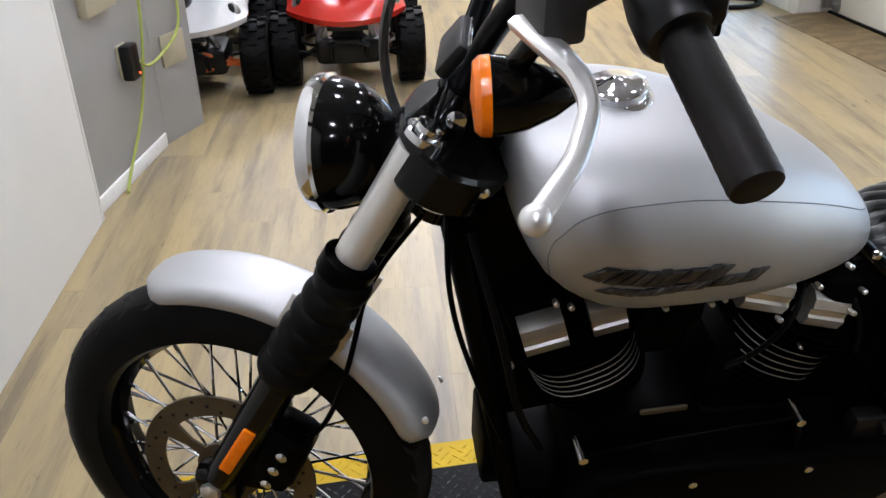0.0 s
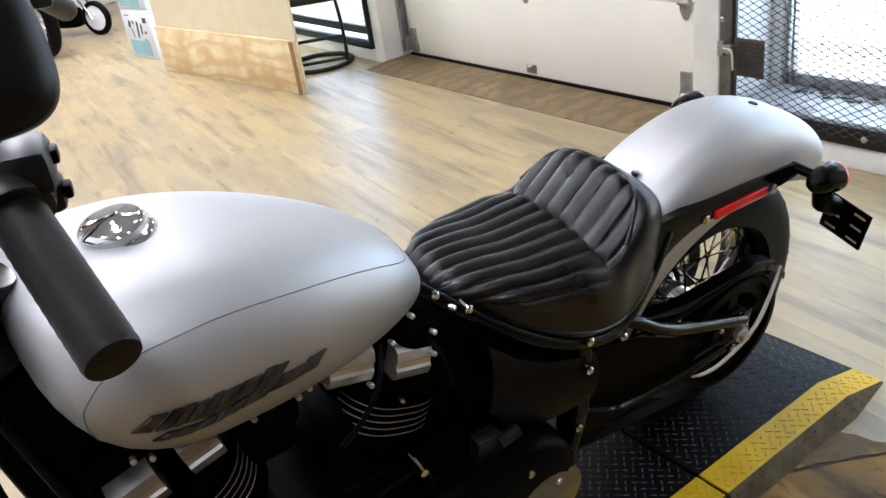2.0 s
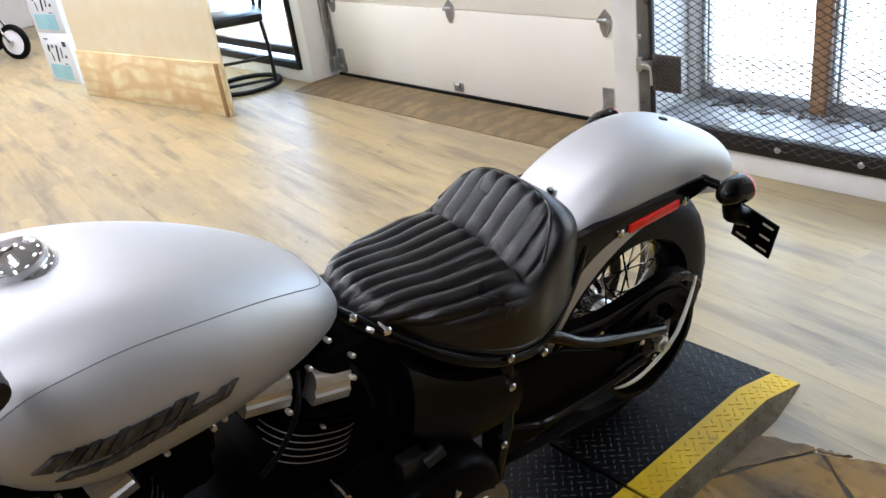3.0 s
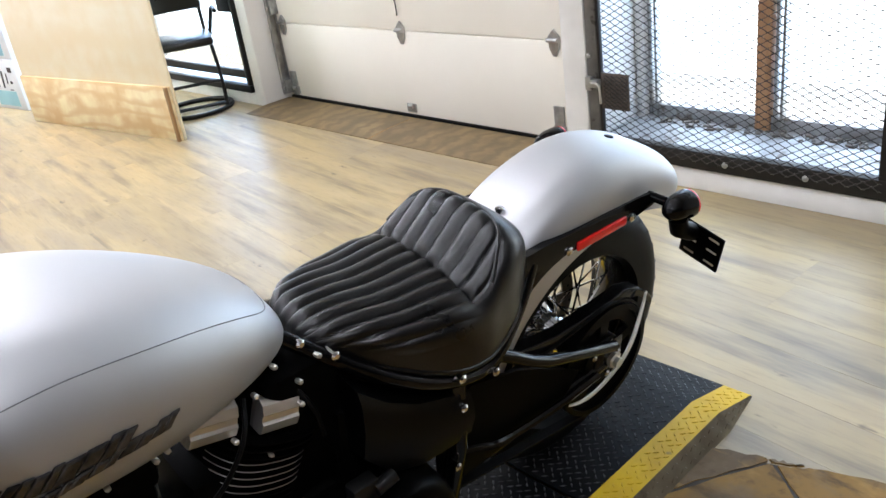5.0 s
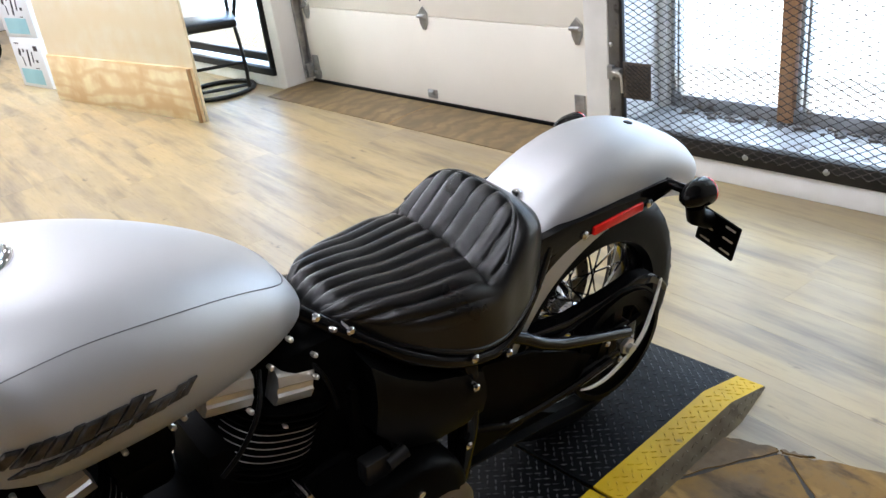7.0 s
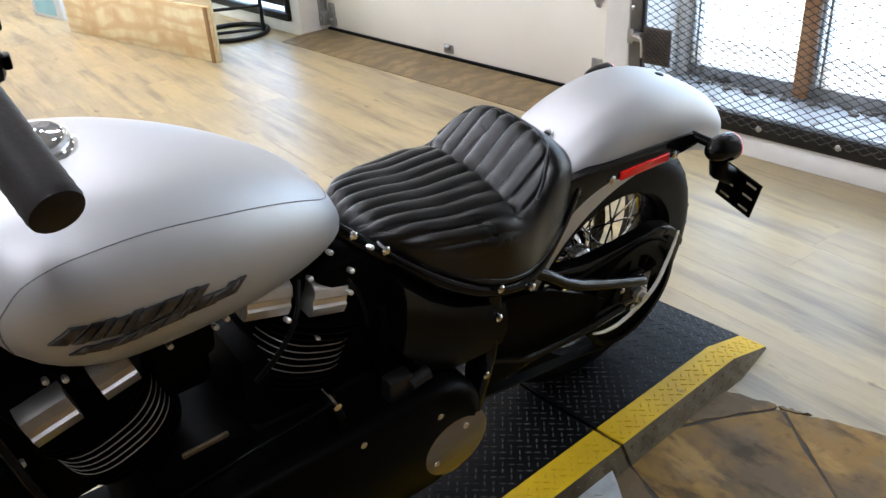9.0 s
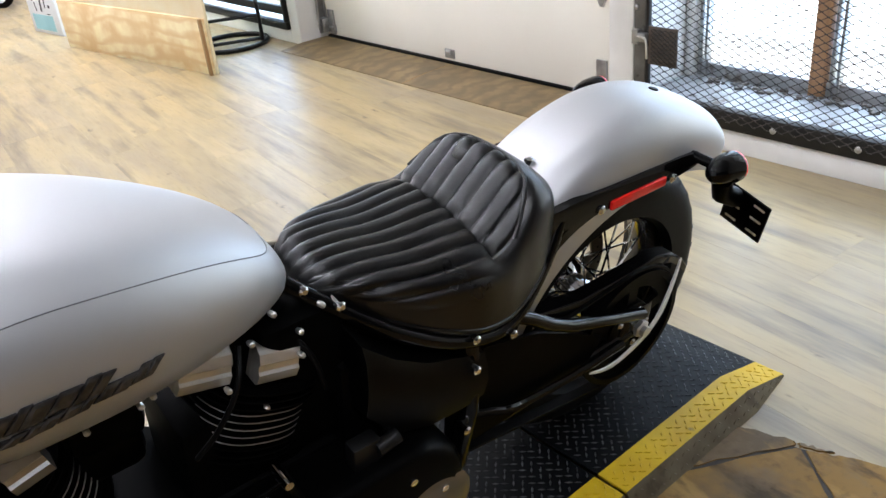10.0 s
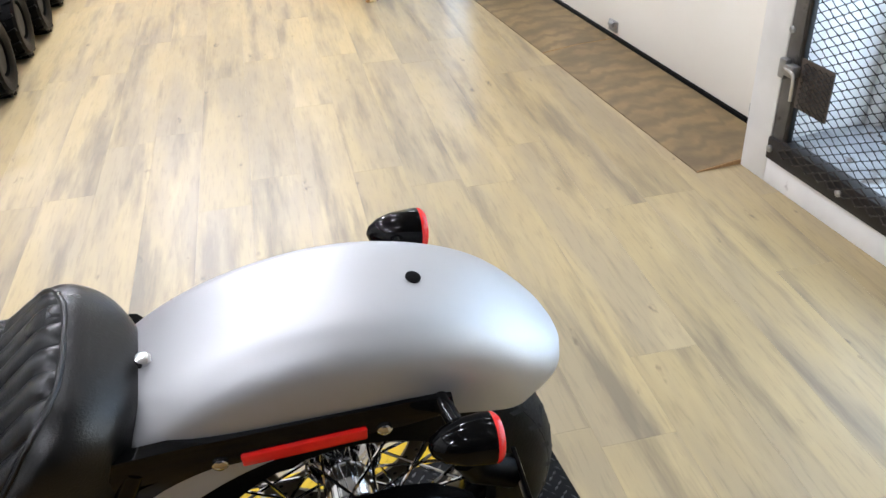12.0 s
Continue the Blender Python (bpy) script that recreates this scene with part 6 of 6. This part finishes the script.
def build_quad(name, label, paint, arm_mat, accent, m):
    q = thing(name, label, "quad bike", m, group="parked quad bikes")
    # local: front towards -y, width along x, z up
    R = 0.272
    UP = pose(0, 0, 0.075)
    for x, y, w in ((-0.462, 0.0, 0.20), (0.462, 0.0, 0.20), (-0.46, 0.80, 0.20), (0.46, 0.80, 0.20)):
        wh = part("wheel", S().lathe([(-w * 0.3, 0.05), (-w * 0.34, 0.118), (w * 0.34, 0.118), (w * 0.3, 0.05)], (0, 0, 0), (1, 0, 0), 20), M_PLASTIC, q, m=pose(x, y, R))
        part("tyre", quad_tyre(R, w), M_RUBBER, wh, "knobbly black tyre")
        tagged(part("tread", quad_tread(R, w), M_RUBBER, wh), kind="stuff")
    part("chassis", S().box((0, 0.42, 0.32), (0.28, 0.90, 0.26), 0.04), M_PLASTIC, q)
    part("skid_plate", S().box((0, 0.12, 0.25), (0.50, 0.42, 0.20), 0.05), M_PLASTIC, q)
    bp = S().tube([(-0.13, -0.14, 0.22), (-0.14, -0.22, 0.36), (0.14, -0.22, 0.36), (0.13, -0.14, 0.22)], 0.014, 8, smooth=1)
    bp.box((0, -0.17, 0.27), (0.22, 0.02, 0.14), 0.01)
    part("bumper", bp, M_PLASTIC, q)
    for s in (-1, 1):
        for z, dz in ((0.20, 0.02), (0.33, -0.03)):
            part("suspension_arm", S().tube([(s * 0.09, -0.10, z), (s * 0.37, -0.01, 0.225 + dz), (s * 0.09, 0.12, z)], 0.013, 8), arm_mat, q, "tubular suspension arm")
        part("damper", S().cyl((s * 0.13, -0.02, 0.47), (s * 0.24, -0.01, 0.24), 0.024, n=12), M_GALV, q)
        # rear wing
        prof = []
        for i in range(10):
            t = i / 9
            y = 0.58 + 0.40 * t
            z = 0.50 + 0.12 * math.sin(math.pi * (0.15 + 0.6 * t))
            prof.append([(s * 0.12, y, z + 0.03), (s * 0.30, y, z + 0.02), (s * 0.44, y, z - 0.05), (s * 0.44, y, z - 0.07), (s * 0.30, y, z), (s * 0.12, y, z + 0.005)])
        part("rear_fender", S().loft(prof), paint, q, angle=45, m=UP)
        eye = part("headlamp", S().ball((s * 0.335, -0.070, 0.530), 0.06, 14, (0.9, 0.75, 1.15)), M_GALV, q, "silver grey lamp bezel", m=UP)
        part("lens", S().ball((s * 0.325, -0.085, 0.545), 0.044, 12, (0.9, 0.9, 1.2)), M_PLASTIC, eye, "dark lens")
        part("label", S().box((s * 0.27, 0.12, 0.690), (0.10, 0.055, 0.004), 0.001, Matrix.Rotation(radians(8 * s), 4, "Y") @ Matrix.Rotation(radians(12), 4, "X")), M_TRIM, q, m=UP)
        part("lamp_ring", S().lathe([(0, 0.022), (0.01, 0.020), (0.012, 0.012), (0.012, 0.0)], (s * 0.13, -0.225, 0.44), (0, -1, 0), 16), M_GLASS, q)
        part("nerf_bar", S().tube([(s * 0.12, 0.20, 0.22), (s * 0.36, 0.28, 0.22), (s * 0.36, 0.52, 0.22), (s * 0.12, 0.60, 0.22)], 0.014, 8, smooth=1), M_PLASTIC, q)
        # bars
        part("grip", S().cyl((s * 0.30, 0.30, 0.865), (s * 0.41, 0.335, 0.855), 0.027, n=12), M_PLASTIC, q, m=UP)
        part("lever", S().tube([(s * 0.27, 0.25, 0.865), (s * 0.33, 0.225, 0.855), (s * 0.40, 0.245, 0.845)], 0.006, 6), M_PLASTIC, q, m=UP)
        part("hand_control", S().box((s * 0.255, 0.285, 0.87), (0.09, 0.08, 0.07), 0.014), M_PLASTIC, q, m=UP)
        part("stripe", S().box((s * 0.22, -0.165, 0.520), (0.020, 0.05, 0.11), 0.004, Matrix.Rotation(radians(24 * s), 4, "Y") @ Matrix.Rotation(radians(-40), 4, "X")), accent, q, m=UP)
    # wide front cowl: low lip, raised shoulders over the wheels, a valley for the scoop
    cowl = []
    for i in range(29):
        t = i / 14 - 1
        b = abs(t)
        x = 0.43 * t
        sh = math.exp(-((b - 0.62) / 0.26) ** 2)
        lip = -0.29 + 0.20 * b ** 2.2
        edge = 0.06 * max(0.0, (b - 0.86) / 0.14) ** 2
        top = [(lip, 0.425 + 0.05 * b * b), (lip - 0.012, 0.455 + 0.05 * b * b), (lip + 0.04, 0.500 + 0.05 * sh), (lip + 0.12, 0.555 + 0.075 * sh - edge), (0.02, 0.605 + 0.085 * sh - edge), (0.14, 0.63 + 0.075 * sh - edge), (0.25, 0.63 + 0.03 * sh - edge), (0.30, 0.60 - edge)]
        cowl.append([(x, y, z) for y, z in top] + [(x * 0.985, y + 0.012, z - 0.016) for y, z in top[::-1]])
    part("front_cowl", S().loft(cowl), paint, q, angle=50, m=UP)
    part("scoop", S().ball((0, -0.02, 0.615), 0.1, 18, (0.62, 1.45, 0.55)), M_BLACK, q, "gloss black scoop", m=UP)
    part("grille", S().box((0, -0.262, 0.40), (0.30, 0.03, 0.035), 0.01), M_PLASTIC, q, m=UP)
    part("headset", S().box((0, 0.24, 0.80), (0.14, 0.11, 0.09), 0.02, Matrix.Rotation(radians(-25), 4, "X")), M_PLASTIC, q, m=UP)
    part("handlebar", S().tube([(-0.41, 0.335, 0.855), (-0.22, 0.275, 0.875), (-0.10, 0.25, 0.80), (0.10, 0.25, 0.80), (0.22, 0.275, 0.875), (0.41, 0.335, 0.855)], 0.018, 10, smooth=2), M_PLASTIC, q, m=UP)
    part("crossbar_pad", S().cyl((-0.14, 0.262, 0.852), (0.14, 0.262, 0.852), 0.022, n=12), paint, q, m=UP)
    tank = []
    for y, zt, w in ((0.22, 0.70, 0.11), (0.34, 0.715, 0.12), (0.46, 0.665, 0.11)):
        tank.append([(-w, y, 0.50), (-w, y, zt - 0.05), (-w * 0.5, y, zt), (w * 0.5, y, zt), (w, y, zt - 0.05), (w, y, 0.50)])
    part("body_panel", S().loft(tank), paint, q, angle=30, m=UP)
    seat = []
    for y, zt, w in ((0.40, 0.66, 0.09), (0.52, 0.645, 0.12), (0.74, 0.655, 0.14), (0.92, 0.69, 0.13), (0.98, 0.66, 0.10)):
        seat.append([(-w, y, 0.55), (-w, y, zt - 0.03), (-w * 0.7, y, zt), (w * 0.7, y, zt), (w, y, zt - 0.03), (w, y, 0.55)])
    part("seat", S().loft(seat), M_LEATHER, q, angle=45, m=UP)
    part("tether", S().tube([(0.12, 0.2, 0.83), (0.08, 0.12, 0.78), (0.10, 0.10, 0.70)], 0.009, 6, smooth=1), M_TAG, q, m=UP)
    return q


M_TAG = mat("yellow_tag", (0.60, 0.48, 0.04), (0.5, 0.4, 0.03), 0.5, scale=8)
QS = Matrix.Scale(0.66, 4)
red = build_quad("quad_bike", "red youth quad bike with black knobbly tyres", M_ATVR, M_PLASTIC, M_TRIM, pose(0.10, 3.04, 0, rz=2) @ QS)
white = build_quad("quad_bike", "white youth quad bike with orange suspension arms", M_ATVW, M_ORANGE, M_ORANGE, pose(-0.64, 2.92, 0, rz=2) @ QS)
for k in range(1, 8):
    copy_thing(red, pose(0.10 + 0.004 * k, 3.04 + 0.905 * k, 0, rz=(2, 0, 3, 1, 2, 0, 1)[k - 1]))
    copy_thing(white, pose(-0.65 - 0.004 * k, 2.92 + 0.905 * k, 0, rz=(1, 2, 0, 2, 1, 3, 0)[k - 1]))
for k in range(6):
    copy_thing(white, pose(-1.42, 3.4 + 0.905 * k, 0, rz=(3, 0, 2, 1, 2, 1)[k]))


# ---- plywood screen, chair, cartons ----
def build_plywood():
    a, b = Vector((2.198, 3.83, 0)), Vector((1.753, 5.549, 0))
    d = b - a
    m = Matrix.Translation(a) @ Matrix.Rotation(math.atan2(d.y, d.x), 4, "Z")
    L = d.length
    ply = thing("plywood_screen", "pale pine plywood screen standing on the floor", "plywood screen", m)
    part("sheet", S().box((L / 2, -0.015, 1.0), (L, 0.018, 2.0), 0.002), M_PLYL, ply)
    part("kick_sheet", S().box((L / 2 - 0.0, 0.006, 0.168), (L - 0.004, 0.018, 0.336), 0.002), M_PLY, ply, "warmer grained lower plywood strip")
    part("edge_batten", S().box((0.012, 0.024, 0.168), (0.024, 0.018, 0.336), 0.003), M_PLYE, ply, "brown edge batten")
    part("edge_face", S().box((-0.003, -0.015, 1.0), (0.006, 0.016, 2.0), 0.001), M_PLYL, ply)
    part("back_post", S().box((0.25, -0.07, 0.9), (0.04, 0.09, 1.8), 0.004), M_PLYL, ply)


def build_chair():
    ch = thing("chair", "black tubular chair on a round ring base", "chair", pose(2.56, 4.45, 0, rz=-20))
    ring = [(0.24 * math.cos(t * math.tau / 40), 0.24 * math.sin(t * math.tau / 40), 0.016) for t in range(40)]
    part("ring_base", S().tube(ring, 0.016, 10, closed=True), M_PLASTIC, ch)
    part("cross_bar", S().tube([(-0.23, 0, 0.018), (0.23, 0, 0.018)], 0.012, 8), M_PLASTIC, ch)
    for s in (-1, 1):
        part("leg", S().tube([(s * 0.20, -0.12, 0.02), (s * 0.205, -0.13, 0.22), (s * 0.19, -0.14, 0.44), (s * 0.19, 0.12, 0.46)], 0.013, 10, smooth=2), M_PLASTIC, ch)
        part("arm_tube", S().tube([(s * 0.20, 0.10, 0.45), (s * 0.25, 0.14, 0.62), (s * 0.26, 0.05, 0.66), (s * 0.26, -0.16, 0.65)], 0.014, 10, smooth=2), M_PLASTIC, ch)
        part("back_tube", S().tube([(s * 0.18, 0.18, 0.45), (s * 0.18, 0.23, 0.65), (s * 0.17, 0.26, 0.95)], 0.013, 10, smooth=1), M_PLASTIC, ch)
    part("foot_rest", S().tube([(-0.20, -0.13, 0.20), (0.20, -0.13, 0.20)], 0.011, 8), M_PLASTIC, ch)
    part("seat", S().box((0, 0.0, 0.475), (0.42, 0.42, 0.06), 0.025), M_LEATHER, ch)
    part("backrest", S().box((0, 0.235, 0.79), (0.40, 0.05, 0.30), 0.022, Matrix.Rotation(radians(-6), 4, "X")), M_LEATHER, ch)


def build_box(m, size, label):
    sx, sy, sz = size
    bx = thing("carton", label, "carton", m, group="stacked cartons")
    part("box", S().box((0, 0, sz / 2), size, 0.004), M_BOX, bx)
    part("tape", S().box((0, 0, sz + 0.001), (sx * 0.99, 0.05, 0.003), 0.001), M_IVORY, bx)
    y = -sy / 2 - 0.001
    part("print_panel", S().box((-0.02, y, sz * 0.22), (sx * 0.7, 0.003, sz * 0.30), 0.0), M_TEAL, bx)
    part("print_picture", S().box((0.0, y - 0.001, sz * 0.60), (0.022, 0.003, sz * 0.34), 0.0, Matrix.Rotation(radians(12), 4, "Y")), M_INK, bx)
    part("print_picture", S().box((sx * 0.32, y - 0.001, sz * 0.80), (sx * 0.12, 0.003, sz * 0.10), 0.0), M_INK, bx)
    for dx, dz, w, h, r in ((-0.13, 0.70, 0.03, 0.10, 20), (-0.10, 0.52, 0.012, 0.13, -8), (-0.06, 0.74, 0.02, 0.05, 0), (0.07, 0.62, 0.014, 0.15, 10), (0.13, 0.55, 0.03, 0.04, 0), (0.10, 0.40, 0.05, 0.012, 0), (-0.14, 0.88, 0.07, 0.014, 0)):
        part("print_picture", S().box((dx, y - 0.001, sz * dz), (w, 0.003, h * 0.55), 0.0, Matrix.Rotation(radians(r), 4, "Y")), M_INK, bx)
    x = sx / 2 + 0.001
    for dx, dz, w, h, r in ((-0.10, 0.78, 0.05, 0.03, 0), (-0.06, 0.55, 0.014, 0.14, 12), (0.0, 0.50, 0.02, 0.10, -10), (0.10, 0.45, 0.03, 0.05, 0), (0.05, 0.36, 0.06, 0.012, 0)):
        part("print_picture", S().box((x, dx, sz * dz), (0.003, w, h * 0.55), 0.0, Matrix.Rotation(radians(r), 4, "X")), M_INK, bx)
    part("print_picture", S().box((x, 0.05, sz * 0.7), (0.003, 0.07, sz * 0.12), 0.0), M_INK, bx)
    part("print_panel", S().box((x, -0.02, sz * 0.2), (0.003, sy * 0.6, sz * 0.2), 0.0), M_TEAL, bx)
    return bx


build_plywood()
build_chair()
for k, (dz, rz) in enumerate(((0.0, -76.4), (0.40, -75), (0.80, -78))):
    build_box(pose(1.912, 6.24, dz, rz=rz), (0.49, 0.36, 0.398), "white printed carton with pale teal panels")


# ---- parked motorcycles and stand at the back ----
def build_far_bike(m, label, disc=False):
    b = thing("parked_motorcycle", label, "motorcycle", m, group="parked motorcycles")
    for x, r in ((0.0, 0.32), (1.4, 0.31)):
        w = part("wheel", S().lathe([(-0.04, r * 0.70), (-0.045, r * 0.76), (0.045, r * 0.76), (0.04, r * 0.70)], (x, 0, r), (0, 1, 0), 36, closed=True), M_CHROME, b)
        part("tyre", tyre_shape((x, 0, r), r, 0.11, r * 0.74), M_RUBBER, w)
        sp = S().cyl((x, -0.05, r), (x, 0.05, r), 0.05, n=20)
        for k in range(10):
            a = k * math.tau / 10
            sp.cyl((x, 0, r), (x + r * 0.72 * math.cos(a), 0, r + r * 0.72 * math.sin(a)), 0.010, n=8)
        if disc:
            sp.lathe([(-0.05, 0.03), (-0.03, r * 0.70), (0.03, r * 0.70), (0.05, 0.03)], (x, 0, r), (0, 1, 0), 32)
        part("spokes", sp, M_ATVW if disc else M_STEEL, w)
    part("engine", S().box((0.66, 0, 0.36), (0.50, 0.28, 0.36), 0.06), M_ENGINE, b)
    part("fork", S().cyl((0.02, 0.09, 0.33), (0.36, 0.09, 0.92), 0.026, n=14), M_CHROME, b)
    part("fork", S().cyl((0.02, -0.09, 0.33), (0.36, -0.09, 0.92), 0.026, n=14), M_CHROME, b)
    part("tank", S().ball((0.66, 0, 0.82), 0.16, 18, (1.75, 1.0, 0.8)), M_BLACK, b)
    part("seat", S().ball((1.10, 0, 0.70), 0.15, 16, (1.7, 1.0, 0.45)), M_LEATHER, b)
    part("fender", S().loft([[(1.4 + rr * math.cos(a), y, 0.31 + rr * math.sin(a)) for y, rr in ((-0.09, 0.34), (-0.06, 0.37), (0.06, 0.37), (0.09, 0.34), (0.06, 0.36), (-0.06, 0.36))] for a in [radians(10 + i * 12) for i in range(13)]]), M_BLACK, b)
    part("exhaust", S().tube([(0.55, -0.13, 0.45), (0.50, -0.17, 0.25), (0.75, -0.19, 0.18), (1.35, -0.20, 0.20)], 0.04, 12, smooth=2), M_CHROME, b)
    part("handlebar", S().tube([(0.62, -0.40, 1.05), (0.40, -0.25, 1.08), (0.38, 0.25, 1.08), (0.62, 0.40, 1.05)], 0.013, 10, smooth=2), M_CHROME, b)
    return b


build_far_bike(pose(1.12, 7.36, 0, rz=108), "black and chrome motorcycle parked by the back")
build_far_bike(pose(1.69, 7.93, 0, rz=128) @ Matrix.Scale(0.52, 4), "small black motorcycle with pale disc wheels", True)

# ---- outlet, cords and switch in the recess ----
def build_recess():
    # things on the recess wall, which faces +x
    rz = -9.3
    o = thing("outlet_adapter", "black plug adapter with a small red light on the wall", "plug adapter", pose(-0.700, 2.03, 0.44, rz=rz))
    part("plate", S().box((0.006, 0, 0), (0.012, 0.075, 0.12), 0.003), M_IVORY, o)
    part("adapter", S().box((0.034, 0.0, -0.005), (0.045, 0.075, 0.13), 0.008), M_PLASTIC, o)
    part("indicator", S().ball((0.057, 0.015, -0.05), 0.005, 8), M_PILOT, o, "lit red indicator")
    o = thing("wall_plate", "ivory blank wall plate", "wall plate", pose(-0.601, 2.40, 0.378, rz=-25.1))
    part("plate", S().box((0.005, 0, 0), (0.010, 0.15, 0.13), 0.003), M_IVORY, o)
    o = thing("control_box", "beige wall control box", "control box", pose(-0.722, 1.90, 0.72, rz=rz))
    part("cover", S().box((0.02, 0, 0), (0.04, 0.22, 0.14), 0.008), M_IVORY, o)
    c = thing("extension_cord", "lime green extension cord hanging down the wall", "extension cord")
    part("cord", S().tube([(-0.64, 2.05, 0.43), (-0.63, 2.10, 0.39), (-0.615, 2.22, 0.385), (-0.565, 2.42, 0.44), (-0.558, 2.45, 0.56), (-0.57, 2.42, 0.90), (-0.60, 2.36, 2.2)], 0.006, 8, smooth=2), M_LIME, c)
    part("cord", S().tube([(-0.645, 2.21, 2.2), (-0.645, 2.21, 0.7), (-0.648, 2.19, 0.5), (-0.665, 2.07, 0.24), (-0.70, 1.90, 0.07), (-0.71, 1.84, 0.012), (-0.70, 1.80, 0.009)], 0.006, 8, smooth=2), M_LIME, c)


M_PILOT = mat("red_pilot", (1.0, 0.12, 0.03), (1.0, 0.12, 0.03), 0.3, emit=3.0)
build_recess()


# ---- floor pieces ----
def build_planks():
    fl = bpy.data.objects["floor"]
    W, LN, T = 0.178, 1.22, 0.008
    rnd = random.Random(11)
    kinds = {}

    def plank(w, l):
        key = (round(w, 3), round(l, 3))
        if key not in kinds:
            s = S()
            b = 0.0005
            lo = [(-w / 2, -l / 2, -T), (w / 2, -l / 2, -T), (w / 2, l / 2, -T), (-w / 2, l / 2, -T)]
            md = [(x, y, -b * 0.7) for x, y, z in lo]
            hi = [(x - math.copysign(b, x), y - math.copysign(b, y), 0) for x, y, z in lo]
            s.loft([lo, md, hi], cap0=False)
            kinds[key] = s.mesh("plank", M_PLANK, 20)
        return kinds[key]
    nx = int(5.0 / W)
    far = S()
    count = 0
    for i in range(-6, nx):
        x = -1.2 + i * W
        y = -4.2 - (LN * rnd.random())
        while y < 9.8:
            y0, y1 = y, y + LN
            if y1 - y0 > 0.06:
                cx, cy = x + W / 2, (y0 + y1) / 2
                near = -0.9 < cy < 6.4 and -0.95 < x < 3.4
                if near and count < 300:
                    ob = new("plank", plank(W - 0.0002, y1 - y0 - 0.0002))
                    ob.parent = fl
                    ob.matrix_basis = pose(cx, cy, 0)
                    count += 1
                else:
                    far.box((cx, cy, -0.004), (W - 0.0004, y1 - y0 - 0.0004, 0.008))
            y += LN
    tagged(part("planks", far, M_PLANK, fl), kind="stuff")


def build_stones():
    """Irregular flagstones: jittered cells cut by the bisectors to their neighbours."""
    fl = bpy.data.objects["floor"]
    rnd = random.Random(23)
    cell = 0.44
    sites = {}
    for i in range(-4, 12):
        for j in range(-12, 1):
            sites[i, j] = Vector((i * cell + rnd.uniform(-0.17, 0.17), -0.16 + (j + 0.35) * cell * 0.8 + rnd.uniform(-0.13, 0.13)))
    bed = S().loft([[(-1.7, -4.0, z), (3.45, -4.0, z), (1.862, -0.108, z), (-1.7, -0.108, z)] for z in (0.0006, 0.0022)])
    part("mortar_bed", bed, M_GROUT, fl)
    for (i, j), c in sites.items():
        poly = [Vector((c.x - 0.7, c.y - 0.7)), Vector((c.x + 0.7, c.y - 0.7)), Vector((c.x + 0.7, c.y + 0.7)), Vector((c.x - 0.7, c.y + 0.7))]
        cuts = [((c + o) / 2, (o - c)) for k, o in sites.items() if k != (i, j) and abs(k[0] - i) < 3 and abs(k[1] - j) < 3]
        cuts.append((Vector((0, -0.10)), Vector((0, 1))))
        cuts.append((Vector((1.90, -0.15)), Vector((1.0, 0.42))))
        for p, d in cuts:
            d = d.normalized()
            p = p - d * 0.0042
            out = []
            for a, b in zip(poly, poly[1:] + poly[:1]):
                da, db = (a - p).dot(d), (b - p).dot(d)
                if da <= 0:
                    out.append(a)
                if da * db < 0:
                    out.append(a.lerp(b, da / (da - db)))
            poly = out
            if len(poly) < 3:
                break
        if len(poly) < 3:
            continue
        cen = sum(poly, Vector((0, 0))) / len(poly)
        fine = []
        for a, b in zip(poly, poly[1:] + poly[:1]):
            for k in range(8):
                q = a.lerp(b, k / 8)
                if 0 < k:
                    nrm = (b - a).orthogonal().normalized()
                    q = q + nrm * rnd.uniform(-0.0045, 0.0045)
                fine.append(q)
        s = S()
        tilt = rnd.uniform(-0.001, 0.0005)
        s.loft([[(q.x - cen.x, q.y - cen.y, -0.012) for q in fine], [(q.x - cen.x, q.y - cen.y, -0.004) for q in fine], [((q.x - cen.x) * 0.992, (q.y - cen.y) * 0.992, tilt) for q in fine]], cap0=False)
        ob = new("stone", s.mesh("stone", M_STONE, 30))
        ob.parent = fl
        ob.matrix_basis = pose(cen.x, cen.y, 0.0045)


build_planks()
build_stones()
